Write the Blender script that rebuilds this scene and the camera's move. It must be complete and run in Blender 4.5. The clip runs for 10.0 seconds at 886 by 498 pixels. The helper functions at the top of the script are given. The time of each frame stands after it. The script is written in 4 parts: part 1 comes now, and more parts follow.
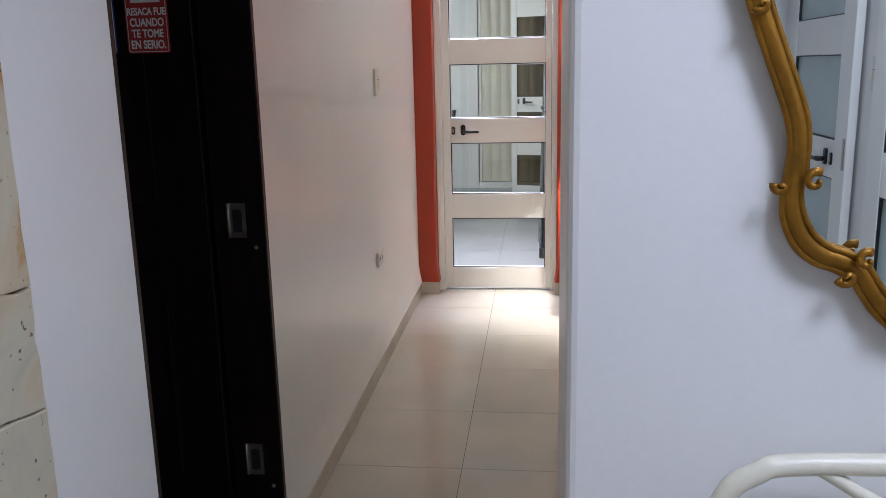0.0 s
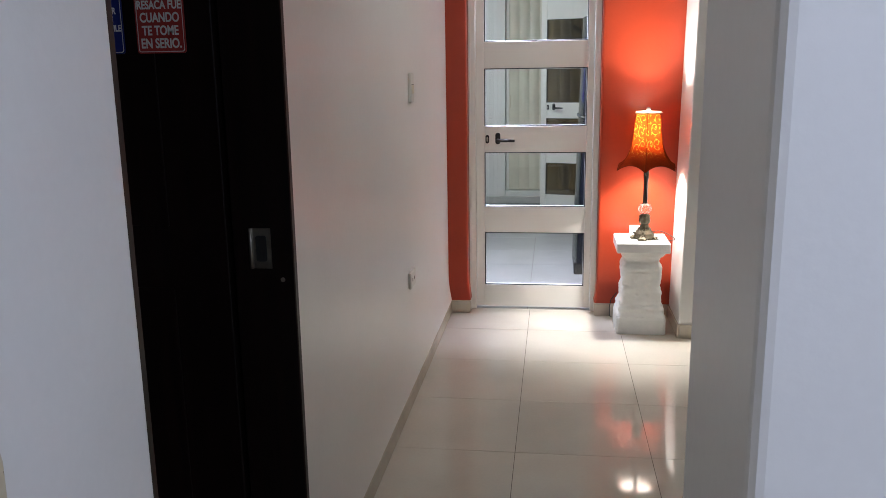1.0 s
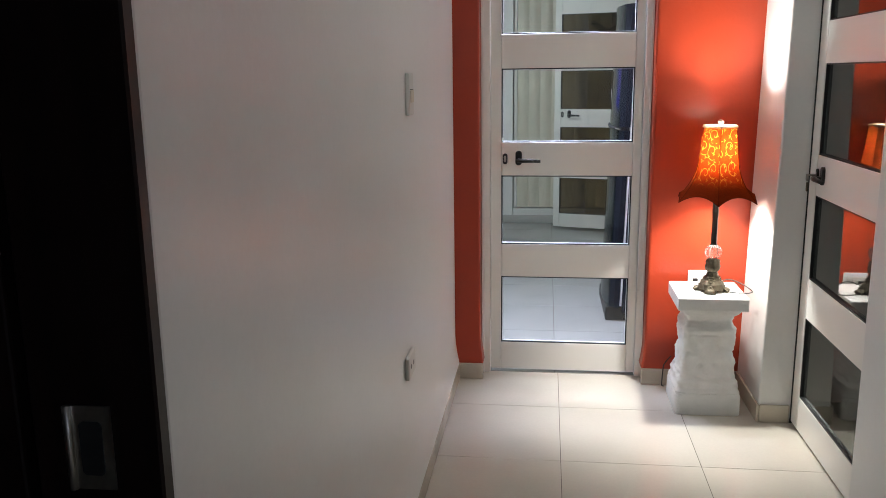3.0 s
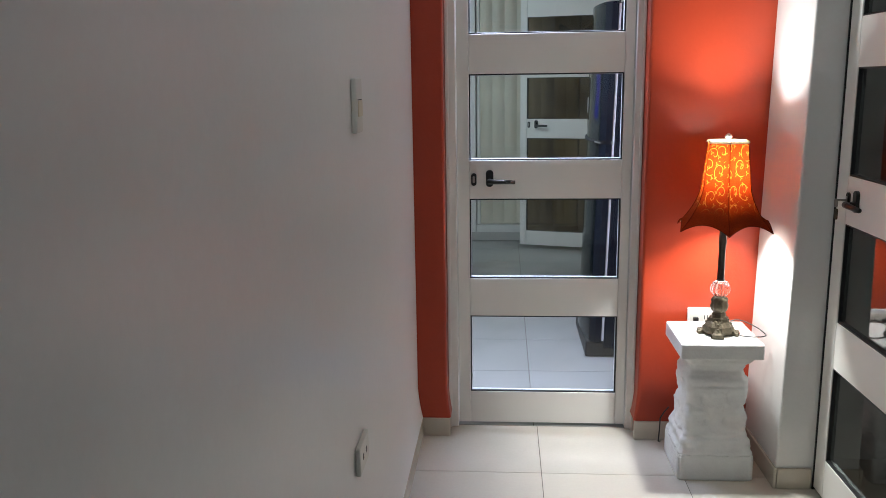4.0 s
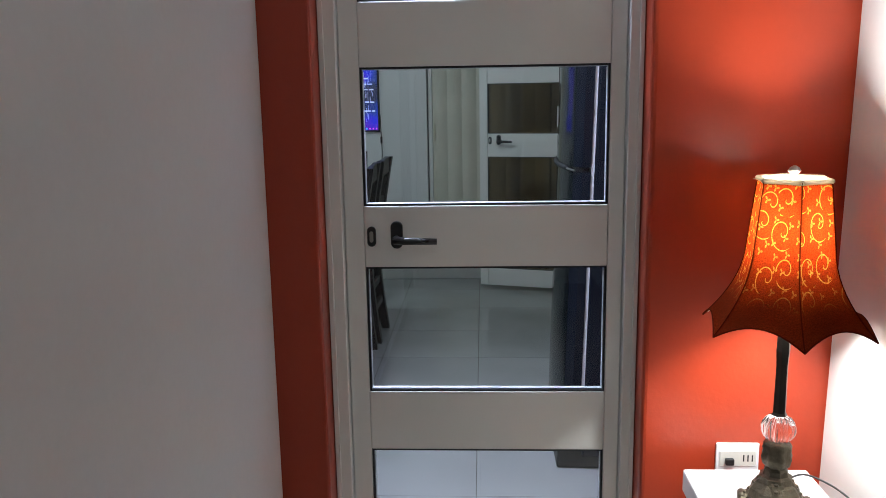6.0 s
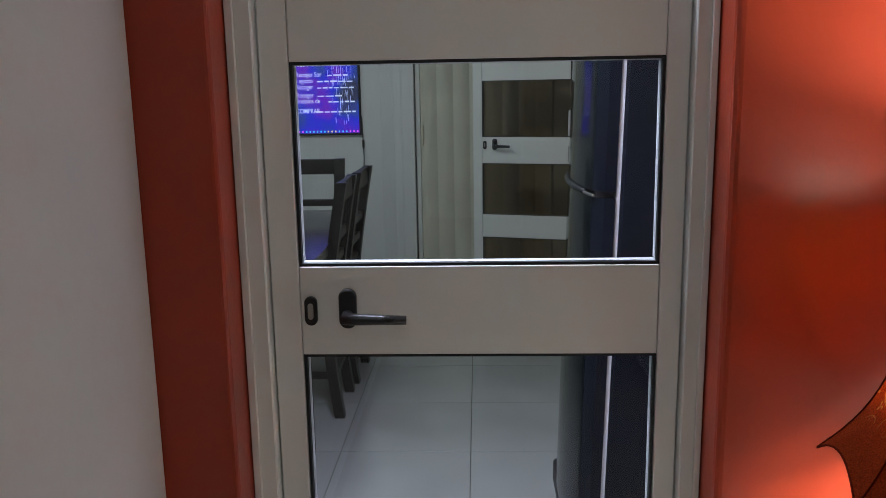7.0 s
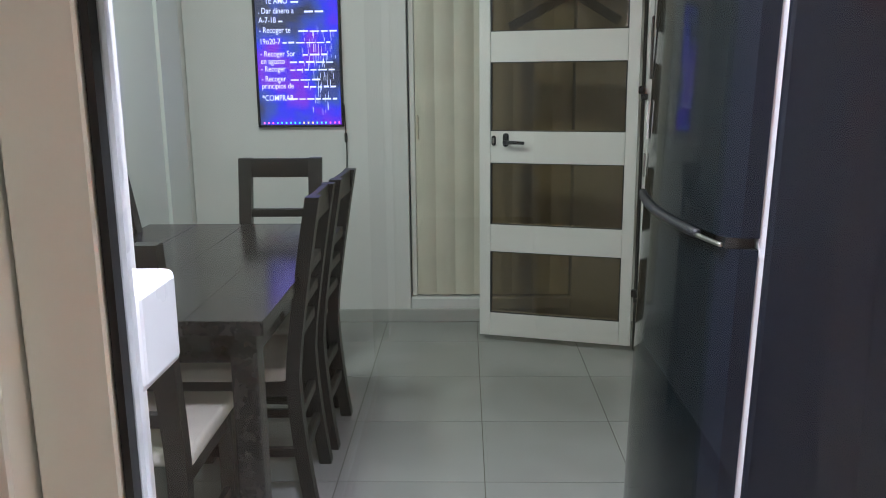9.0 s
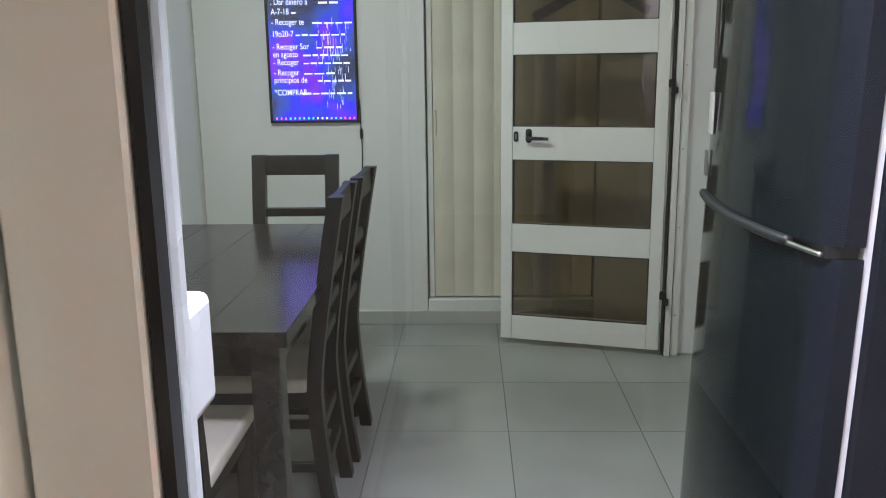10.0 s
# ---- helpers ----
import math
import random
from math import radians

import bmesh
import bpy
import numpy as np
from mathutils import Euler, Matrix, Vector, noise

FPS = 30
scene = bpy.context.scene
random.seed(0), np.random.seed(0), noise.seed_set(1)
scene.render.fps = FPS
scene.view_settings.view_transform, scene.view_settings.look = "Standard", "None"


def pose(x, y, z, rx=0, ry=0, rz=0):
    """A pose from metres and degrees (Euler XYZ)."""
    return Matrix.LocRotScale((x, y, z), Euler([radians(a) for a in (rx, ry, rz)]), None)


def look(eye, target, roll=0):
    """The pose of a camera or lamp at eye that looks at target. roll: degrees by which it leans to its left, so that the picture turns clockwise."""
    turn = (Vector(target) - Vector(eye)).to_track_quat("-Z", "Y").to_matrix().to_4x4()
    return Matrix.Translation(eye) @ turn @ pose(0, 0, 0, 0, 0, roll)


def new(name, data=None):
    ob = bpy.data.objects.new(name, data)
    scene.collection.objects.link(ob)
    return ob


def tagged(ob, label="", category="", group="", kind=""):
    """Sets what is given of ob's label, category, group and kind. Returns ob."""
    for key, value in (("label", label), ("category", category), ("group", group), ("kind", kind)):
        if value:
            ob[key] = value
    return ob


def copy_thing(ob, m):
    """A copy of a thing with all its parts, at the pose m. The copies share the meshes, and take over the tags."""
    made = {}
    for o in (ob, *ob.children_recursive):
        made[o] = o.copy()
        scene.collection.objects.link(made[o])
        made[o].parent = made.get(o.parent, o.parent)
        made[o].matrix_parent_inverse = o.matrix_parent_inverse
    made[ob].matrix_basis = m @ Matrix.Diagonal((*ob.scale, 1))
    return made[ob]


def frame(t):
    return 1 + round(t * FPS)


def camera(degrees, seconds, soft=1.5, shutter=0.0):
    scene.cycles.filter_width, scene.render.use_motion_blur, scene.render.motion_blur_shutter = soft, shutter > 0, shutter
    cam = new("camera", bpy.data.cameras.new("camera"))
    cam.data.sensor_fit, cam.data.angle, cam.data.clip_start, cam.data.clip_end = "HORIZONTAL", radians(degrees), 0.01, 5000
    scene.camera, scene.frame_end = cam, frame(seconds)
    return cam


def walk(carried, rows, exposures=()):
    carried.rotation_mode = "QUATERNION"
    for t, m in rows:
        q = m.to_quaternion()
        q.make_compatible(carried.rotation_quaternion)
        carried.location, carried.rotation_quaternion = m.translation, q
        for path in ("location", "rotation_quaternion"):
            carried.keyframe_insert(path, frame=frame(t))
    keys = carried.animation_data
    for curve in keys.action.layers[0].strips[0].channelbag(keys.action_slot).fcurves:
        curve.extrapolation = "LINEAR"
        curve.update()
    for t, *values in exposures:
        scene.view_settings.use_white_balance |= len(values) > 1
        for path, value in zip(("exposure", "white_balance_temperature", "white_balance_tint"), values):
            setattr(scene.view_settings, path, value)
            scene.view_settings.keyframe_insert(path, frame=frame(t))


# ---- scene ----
cam = camera(56.4, 10.0, 0.6)
PATH = [
    (0, (0.059, -0.304, 1.396), (-0.168, 1.636, 0.966), -1.3),
    (0.5, (-0.027, -0.218, 1.38), (-0.27, 1.721, 0.955), -1.1),
    (1, (-0.076, 0.012, 1.4), (-0.339, 1.949, 0.979), -0.9),
    (1.5, (-0.128, 0.236, 1.396), (-0.407, 2.171, 0.975), -0.8),
    (2, (-0.209, 0.515, 1.412), (-0.502, 2.446, 0.985), -0.7),
    (2.2, (-0.229, 0.613, 1.411), (-0.527, 2.544, 0.986), -0.7),
    (3.5, (-0.303, 1.345, 1.381), (-0.494, 3.294, 0.974), -0.8),
    (4, (-0.34, 1.616, 1.384), (-0.488, 3.57, 0.987), -0.8),
    (4.5, (-0.257, 1.925, 1.389), (-0.391, 3.883, 1.005), -0.8),
    (5, (-0.2, 2.228, 1.366), (-0.327, 4.188, 0.986), -0.9),
    (5.5, (-0.199, 2.565, 1.362), (-0.318, 4.526, 0.988), -1.0),
    (5.7, (-0.197, 2.677, 1.348), (-0.303, 4.64, 0.98), -0.9),
    (6.8, (-0.164, 3.37, 1.358), (-0.256, 5.331, 0.975), -1.0),
    (7, (-0.182, 3.502, 1.366), (-0.269, 5.463, 0.984), -1.0),
    (7.5, (-0.208, 3.768, 1.367), (-0.281, 5.728, 0.974), -0.9),
    (8, (-0.22, 4.032, 1.37), (-0.281, 5.991, 0.969), -0.8),
    (8.5, (-0.227, 4.206, 1.353), (-0.286, 6.162, 0.943), -0.6),
    (9, (-0.281, 4.383, 1.349), (-0.336, 6.339, 0.936), -0.6),
    (9.5, (-0.337, 4.493, 1.333), (-0.394, 6.448, 0.915), -0.6),
    (10, (-0.364, 4.538, 1.337), (-0.428, 6.492, 0.915), -0.7),
]
EXPOSURE = [
    (0, 1.3, 6600, 9.5), (1, 1.12, 6550, 9), (1.5, 0.93, 6650, 8.5), (2, 0.9, 6700, 8), (3.5, 0.8, 6300, 5.5), (4, 0.55, 6150, 4.5), (4.5, 0.40, 6050, 4.5), (5, 0.3, 6000, 4.5), (5.5, 0.17, 6000, 4.5),
    (7, -0.08, 6350, 5.5), (7.5, 0.22, 6500, 4), (8, 0.86, 6650, 5), (8.5, 0.97, 6850, 4), (9, 0.87, 6950, 4.5), (9.5, 0.92, 6800, 5), (10, 1.02, 6950, 5),
]
walk(cam, [(t, look(eye, target, roll)) for t, eye, target, roll in PATH], EXPOSURE)

# ---- world and lights ----
world = bpy.data.worlds.new("night_world")
scene.world = world
world.use_nodes = True
world.node_tree.nodes["Background"].inputs[0].default_value = (0.02, 0.025, 0.035, 1)
world.node_tree.nodes["Background"].inputs[1].default_value = 0.1


def area_lamp(name, x, y, z, sx, sy, watts, colour, spread=180):
    data = bpy.data.lights.new(name, "AREA")
    data.shape, data.size, data.size_y, data.energy, data.color = "RECTANGLE", sx, sy, watts, colour
    data.spread = radians(spread)
    ob = new(name, data)
    ob.matrix_world = pose(x, y, z)
    return ob


KITCHEN_W, NEAR_W, FRONT_W, BULB_W, CORRIDOR_FILL_W = 14.5, 20.0, 12.4, 43.0, 1.05
area_lamp("kitchen_ceiling_light", -1.15, 7.0, 2.555, 0.3, 0.3, KITCHEN_W, (0.81, 0.955, 1.0))
area_lamp("kitchen_entry_light", -0.38, 5.06, 2.555, 0.3, 0.3, NEAR_W, (0.70, 0.74, 1.0), 95)
area_lamp("front_room_ceiling_light", 0.92, -0.25, 2.555, 0.6, 0.6, FRONT_W, (0.63, 0.72, 1.0))
# added fill with no known source, lifts the corridor walls and the door
area_lamp("corridor_fill_light", -0.40, 3.0, 2.555, 0.3, 0.3, CORRIDOR_FILL_W, (0.97, 1.0, 0.93))
bulb_data = bpy.data.lights.new("lamp_bulb_light", "POINT")
bulb_data.energy, bulb_data.color, bulb_data.shadow_soft_size = BULB_W, (1.0, 0.985, 0.96), 0.035
new("lamp_bulb_light", bulb_data).matrix_world = pose(0.41, 4.47, 1.088)


# ---- materials ----
def mat(name, colour, rough=0.5, metal=0.0, vary=0.08, scale=6.0, fine=120.0, bump=0.02, rough_vary=0.08, spec=0.5, coat=0.0, random_part=0.0):
    """Painted, tiled or wooden surface: two scales of tint and a fine relief, in metres of the object."""
    m = bpy.data.materials.new(name)
    m.use_nodes = True
    nt = m.node_tree
    b = nt.nodes["Principled BSDF"]
    co = nt.nodes.new("ShaderNodeNewGeometry")
    n1 = nt.nodes.new("ShaderNodeTexNoise")
    n1.inputs["Scale"].default_value, n1.inputs["Detail"].default_value = scale, 4
    n2 = nt.nodes.new("ShaderNodeTexNoise")
    n2.inputs["Scale"].default_value, n2.inputs["Detail"].default_value = fine, 3
    nt.links.new(co.outputs["Position"], n1.inputs["Vector"])
    nt.links.new(co.outputs["Position"], n2.inputs["Vector"])
    add = nt.nodes.new("ShaderNodeMath")
    add.operation = "MULTIPLY_ADD"
    add.inputs[1].default_value = 0.35
    nt.links.new(n2.outputs["Fac"], add.inputs[0])
    nt.links.new(n1.outputs["Fac"], add.inputs[2])
    ramp = nt.nodes.new("ShaderNodeMapRange")
    ramp.inputs["From Min"].default_value, ramp.inputs["From Max"].default_value = 0.35, 1.0
    ramp.inputs["To Min"].default_value, ramp.inputs["To Max"].default_value = 1 - vary, 1 + vary * 0.6
    nt.links.new(add.outputs[0], ramp.inputs["Value"])
    last = ramp.outputs[0]
    if random_part:
        info = nt.nodes.new("ShaderNodeObjectInfo")
        r = nt.nodes.new("ShaderNodeMapRange")
        r.inputs["To Min"].default_value, r.inputs["To Max"].default_value = 1 - random_part, 1 + random_part * 0.5
        nt.links.new(info.outputs["Random"], r.inputs["Value"])
        mul = nt.nodes.new("ShaderNodeMath")
        mul.operation = "MULTIPLY"
        nt.links.new(last, mul.inputs[0])
        nt.links.new(r.outputs[0], mul.inputs[1])
        last = mul.outputs[0]
    mix = nt.nodes.new("ShaderNodeVectorMath")
    mix.operation = "SCALE"
    mix.inputs[0].default_value = colour[:3]
    nt.links.new(last, mix.inputs["Scale"])
    nt.links.new(mix.outputs[0], b.inputs["Base Color"])
    rr = nt.nodes.new("ShaderNodeMapRange")
    rr.inputs["To Min"].default_value = max(0.02, rough - rough_vary)
    rr.inputs["To Max"].default_value = min(1.0, rough + rough_vary)
    nt.links.new(n1.outputs["Fac"], rr.inputs["Value"])
    nt.links.new(rr.outputs[0], b.inputs["Roughness"])
    b.inputs["Metallic"].default_value = metal
    b.inputs["Specular IOR Level"].default_value = spec
    b.inputs["Coat Weight"].default_value = coat
    if bump:
        bp = nt.nodes.new("ShaderNodeBump")
        bp.inputs["Strength"].default_value, bp.inputs["Distance"].default_value = min(1.0, bump * 10), bump * 0.1
        nt.links.new(add.outputs[0], bp.inputs["Height"])
        nt.links.new(bp.outputs[0], b.inputs["Normal"])
    return m


def wood(name, colour, dark, rough=0.4, scale=3.0, axis=2):
    """Grain stretched along one axis."""
    m = mat(name, colour, rough, vary=0.2, scale=4, fine=60, bump=0.01)
    nt = m.node_tree
    b = nt.nodes["Principled BSDF"]
    co = nt.nodes.new("ShaderNodeNewGeometry")
    mp = nt.nodes.new("ShaderNodeVectorMath")
    mp.operation = "MULTIPLY"
    s = [scale * 14] * 3
    s[axis] = scale * 0.6
    mp.inputs[1].default_value = s
    nt.links.new(co.outputs["Position"], mp.inputs[0])
    n = nt.nodes.new("ShaderNodeTexNoise")
    n.inputs["Scale"].default_value, n.inputs["Detail"].default_value, n.inputs["Distortion"].default_value = 1.0, 5, 0.6
    nt.links.new(mp.outputs[0], n.inputs["Vector"])
    r = nt.nodes.new("ShaderNodeValToRGB")
    r.color_ramp.elements[0].position, r.color_ramp.elements[1].position = 0.35, 0.68
    r.color_ramp.elements[0].color, r.color_ramp.elements[1].color = (*dark, 1), (*colour, 1)
    nt.links.new(n.outputs["Fac"], r.inputs["Fac"])
    nt.links.new(r.outputs[0], b.inputs["Base Color"])
    return m


def glass(name, tint, rough=0.0, ior=1.45):
    m = bpy.data.materials.new(name)
    m.use_nodes = True
    b = m.node_tree.nodes["Principled BSDF"]
    b.inputs["Base Color"].default_value = (*tint, 1)
    b.inputs["Transmission Weight"].default_value = 1.0
    b.inputs["Roughness"].default_value = rough
    b.inputs["IOR"].default_value = ior
    return m


def glow(name, colour, strength):
    m = bpy.data.materials.new(name)
    m.use_nodes = True
    b = m.node_tree.nodes["Principled BSDF"]
    b.inputs["Base Color"].default_value = (*colour, 1)
    b.inputs["Emission Color"].default_value = (*colour, 1)
    b.inputs["Emission Strength"].default_value = strength
    return m


def cloth_shade(name, colour, through_colour, vines=None):
    """Lamp-shade fabric that lets the bulb's light through; vines: the colour of thread scrolls, drawn in the panel's own metres."""
    m = bpy.data.materials.new(name)
    m.use_nodes = True
    nt = m.node_tree
    for n in list(nt.nodes):
        nt.nodes.remove(n)

    def math_node(op, a, b=None, c=None):
        n = nt.nodes.new("ShaderNodeMath")
        n.operation = op
        for k, v in enumerate((a, b, c)):
            if v is None:
                continue
            if isinstance(v, (int, float)):
                n.inputs[k].default_value = v
            else:
                nt.links.new(v, n.inputs[k])
        return n.outputs[0]

    out = nt.nodes.new("ShaderNodeOutputMaterial")
    d = nt.nodes.new("ShaderNodeBsdfDiffuse")
    t = nt.nodes.new("ShaderNodeBsdfTranslucent")
    mx = nt.nodes.new("ShaderNodeMixShader")
    d.inputs["Color"].default_value = (*colour, 1)
    t.inputs["Color"].default_value = (*through_colour, 1)
    mx.inputs[0].default_value = 0.6
    nt.links.new(d.outputs[0], mx.inputs[1])
    nt.links.new(t.outputs[0], mx.inputs[2])
    nt.links.new(mx.outputs[0], out.inputs[0])
    if vines:
        uv = nt.nodes.new("ShaderNodeUVMap")
        lines = None
        for scale, pitch, width in ((14.0, 0.027, 0.045), (30.0, 0.0, 0.0)):
            vo = nt.nodes.new("ShaderNodeTexVoronoi")
            vo.voronoi_dimensions = "2D"
            vo.inputs["Scale"].default_value, vo.inputs["Randomness"].default_value = scale, 0.6
            nt.links.new(uv.outputs[0], vo.inputs["Vector"])
            sub = nt.nodes.new("ShaderNodeVectorMath")
            sub.operation = "SUBTRACT"
            nt.links.new(uv.outputs[0], sub.inputs[0])
            nt.links.new(vo.outputs["Position"], sub.inputs[1])
            xyz = nt.nodes.new("ShaderNodeSeparateXYZ")
            nt.links.new(sub.outputs[0], xyz.inputs[0])
            ln = nt.nodes.new("ShaderNodeVectorMath")
            ln.operation = "LENGTH"
            nt.links.new(sub.outputs[0], ln.inputs[0])
            ang = math_node("ARCTAN2", xyz.outputs[1], xyz.outputs[0])
            if pitch:
                phase = math_node("MULTIPLY_ADD", ang, 1 / math.tau, math_node("DIVIDE", ln.outputs["Value"], pitch))
                band = math_node("LESS_THAN", math_node("ABSOLUTE", math_node("SUBTRACT", math_node("FRACT", phase), 0.5)), width)
                lines = math_node("MULTIPLY", band, math_node("LESS_THAN", ln.outputs["Value"], 0.5 / scale))
            else:
                # three-lobed leaves between the scrolls
                edge = math_node("MULTIPLY_ADD", math_node("COSINE", math_node("MULTIPLY", ang, 3.0)), 0.0040, 0.0042)
                leaf = math_node("LESS_THAN", ln.outputs["Value"], edge)
                lines = math_node("MAXIMUM", lines, math_node("MULTIPLY", leaf, 0.7))
        where = nt.nodes.new("ShaderNodeSeparateXYZ")
        nt.links.new(uv.outputs[0], where.inputs[0])
        embroidered = nt.nodes.new("ShaderNodeMapRange")
        embroidered.inputs["From Min"].default_value, embroidered.inputs["From Max"].default_value = 0.245, 0.195
        nt.links.new(where.outputs[1], embroidered.inputs["Value"])
        lines = math_node("MULTIPLY", lines, embroidered.outputs[0])
        g = nt.nodes.new("ShaderNodeNewGeometry")
        n = nt.nodes.new("ShaderNodeTexNoise")
        n.inputs["Scale"].default_value, n.inputs["Detail"].default_value = 420, 2
        nt.links.new(g.outputs["Position"], n.inputs["Vector"])
        weave = math_node("MULTIPLY_ADD", n.outputs["Fac"], 1.6, 0.2)
        for target, base, thread in ((t, through_colour, vines[1]), (d, colour, vines[0])):
            mc = nt.nodes.new("ShaderNodeMix")
            mc.data_type = "RGBA"
            mc.inputs[6].default_value, mc.inputs[7].default_value = (*base, 1), (*thread, 1)
            nt.links.new(lines, mc.inputs[0])
            v = nt.nodes.new("ShaderNodeVectorMath")
            v.operation = "SCALE"
            nt.links.new(mc.outputs[2], v.inputs[0])
            nt.links.new(weave, v.inputs["Scale"])
            nt.links.new(v.outputs[0], target.inputs["Color"])
    return m


M = {}
M["white_wall"] = mat("white_wall_paint", (0.76, 0.75, 0.73), 0.34, vary=0.06, scale=2.2, fine=70, bump=0.03)
M["orange"] = mat("orange_wall_paint", (0.36, 0.038, 0.0115), 0.38, vary=0.08, scale=3, fine=60, bump=0.04)
M["ceiling"] = mat("ceiling_paint", (0.8, 0.8, 0.79), 0.7, vary=0.05, bump=0.02)
M["alu"] = mat("white_powder_coat", (0.80, 0.78, 0.735), 0.32, vary=0.035, scale=5, fine=300, bump=0.004)
M["gasket"] = mat("black_rubber", (0.012, 0.012, 0.013), 0.5, bump=0.005)
M["black_handle"] = mat("black_painted_metal", (0.014, 0.013, 0.013), 0.28, vary=0.2, fine=200, bump=0.006)
M["steel"] = mat("worn_steel", (0.42, 0.40, 0.36), 0.35, metal=1.0, vary=0.25, scale=30, bump=0.01)
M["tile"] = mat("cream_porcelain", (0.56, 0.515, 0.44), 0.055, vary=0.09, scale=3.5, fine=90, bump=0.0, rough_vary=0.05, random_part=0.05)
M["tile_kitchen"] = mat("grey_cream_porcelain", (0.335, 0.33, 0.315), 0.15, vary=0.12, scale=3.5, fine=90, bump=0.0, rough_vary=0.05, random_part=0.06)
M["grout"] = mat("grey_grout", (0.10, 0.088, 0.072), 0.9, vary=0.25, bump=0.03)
M["skirting"] = mat("beige_tile_skirting", (0.56, 0.5, 0.41), 0.22, vary=0.1, bump=0.004)
M["skirting_kitchen"] = mat("grey_tile_skirting", (0.48, 0.475, 0.45), 0.25, vary=0.1, bump=0.004)
M["plaster"] = mat("painted_plaster", (0.8, 0.8, 0.78), 0.5, vary=0.08, scale=18, fine=140, bump=0.06)
M["dark_wood"] = wood("near_black_door_wood", (0.011, 0.0048, 0.0042), (0.0055, 0.0028, 0.0024), 0.4)
M["dark_wood"].node_tree.nodes["Principled BSDF"].inputs["Specular IOR Level"].default_value = 0.2
M["table_wood"] = wood("dark_stained_wood", (0.02, 0.016, 0.0155), (0.012, 0.010, 0.0095), 0.17, axis=1)
M["chair_wood"] = wood("dark_stained_chair_wood", (0.018, 0.0135, 0.012), (0.010, 0.0075, 0.007), 0.42)
M["cushion"] = mat("cream_seat_fabric", (0.62, 0.57, 0.49), 0.85, vary=0.12, scale=14, fine=400, bump=0.05)
M["glass"] = glass("clear_glass", (0.96, 0.98, 0.97))
M["grey_glass"] = glass("grey_tinted_glass", (0.25, 0.27, 0.25))
M["brown_glass"] = glass("bronze_tinted_glass", (0.30, 0.235, 0.155))
M["milk_glass"] = mat("pale_etched_glass", (0.42, 0.5, 0.5), 0.12, vary=0.05, bump=0)
M["crystal"] = glass("crystal", (1.0, 0.97, 0.96), ior=1.5)
M["bronze"] = mat("aged_bronze", (0.115, 0.095, 0.065), 0.55, metal=0.85, vary=0.5, scale=60, fine=300, bump=0.05)
M["pole"] = mat("dark_bronze_pole", (0.035, 0.028, 0.023), 0.35, metal=0.6, vary=0.3, bump=0.01)
M["shade"] = cloth_shade("orange_shade_fabric", (0.30, 0.04, 0.012), (0.037, 0.0036, 0.0004), ((0.5, 0.28, 0.08), (0.10, 0.032, 0.0045)))
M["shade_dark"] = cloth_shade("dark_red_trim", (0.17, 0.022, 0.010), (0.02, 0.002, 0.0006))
M["shade_top"] = cloth_shade("pale_shade_rim", (0.75, 0.66, 0.55), (0.3, 0.26, 0.2))
M["lining"] = cloth_shade("white_shade_lining", (0.8, 0.76, 0.7), (0.75, 0.7, 0.64))
M["ivory"] = mat("ivory_plastic", (0.67, 0.65, 0.60), 0.35, vary=0.05, bump=0)
M["white_plastic"] = mat("white_plastic", (0.8, 0.8, 0.82), 0.3, vary=0.03, bump=0)
M["yellowed"] = mat("yellowed_plastic", (0.66, 0.59, 0.45), 0.4, vary=0.06, bump=0)
M["navy"] = mat("navy_sheet_metal", (0.0042, 0.007, 0.0155), 0.5, spec=0.2, vary=0.1, scale=4, fine=60, bump=0.0, rough_vary=0.03)
M["fridge_front"] = mat("dark_brushed_steel", (0.006, 0.010, 0.013), 0.09, metal=0.0, spec=0.09, vary=0.08, scale=3, fine=40, bump=0.0, rough_vary=0.02)
M["chrome"] = mat("chrome", (0.7, 0.7, 0.7), 0.12, metal=1.0, vary=0.1, bump=0)
M["gold"] = mat("aged_gilt_wood", (0.27, 0.12, 0.008), 0.42, metal=0.6, vary=0.4, scale=22, fine=120, bump=0.04)
M["mirror"] = mat("silvered_mirror", (0.88, 0.93, 0.92), 0.0, metal=1.0, vary=0.0, bump=0, rough_vary=0.0)
M["cream_metal"] = mat("cream_enamelled_tube", (0.72, 0.68, 0.55), 0.35, vary=0.15, scale=20, bump=0.03)
M["pleat"] = mat("cream_vinyl_folding_door", (0.68, 0.64, 0.52), 0.4, vary=0.12, scale=5, fine=80, bump=0.01)
M["wood_frame"] = wood("reddish_frame_wood", (0.2, 0.07, 0.03), (0.09, 0.03, 0.014), 0.3)
M["brown_slat"] = wood("brown_slat_wood", (0.055, 0.04, 0.028), (0.03, 0.02, 0.014), 0.5)
M["blue_sign"] = mat("blue_enamel", (0.012, 0.022, 0.16), 0.4, vary=0.1, bump=0)
M["red_sign"] = mat("red_enamel", (0.36, 0.03, 0.022), 0.4, vary=0.1, bump=0)
M["sign_ink"] = mat("white_ink", (0.75, 0.74, 0.7), 0.5, vary=0.1, bump=0)
M["green_ink"] = mat("green_ink", (0.03, 0.2, 0.05), 0.5, bump=0)
M["pink_ink"] = mat("magenta_ink", (0.4, 0.02, 0.04), 0.5, bump=0)
M["cable"] = mat("dark_cable", (0.015, 0.014, 0.013), 0.5, bump=0)
M["bulb"] = glow("bulb_glow", (1.0, 0.92, 0.8), 6.0)
M["lamp_panel"] = glow("ceiling_panel_glow", (0.85, 0.93, 1.0), 4.0)


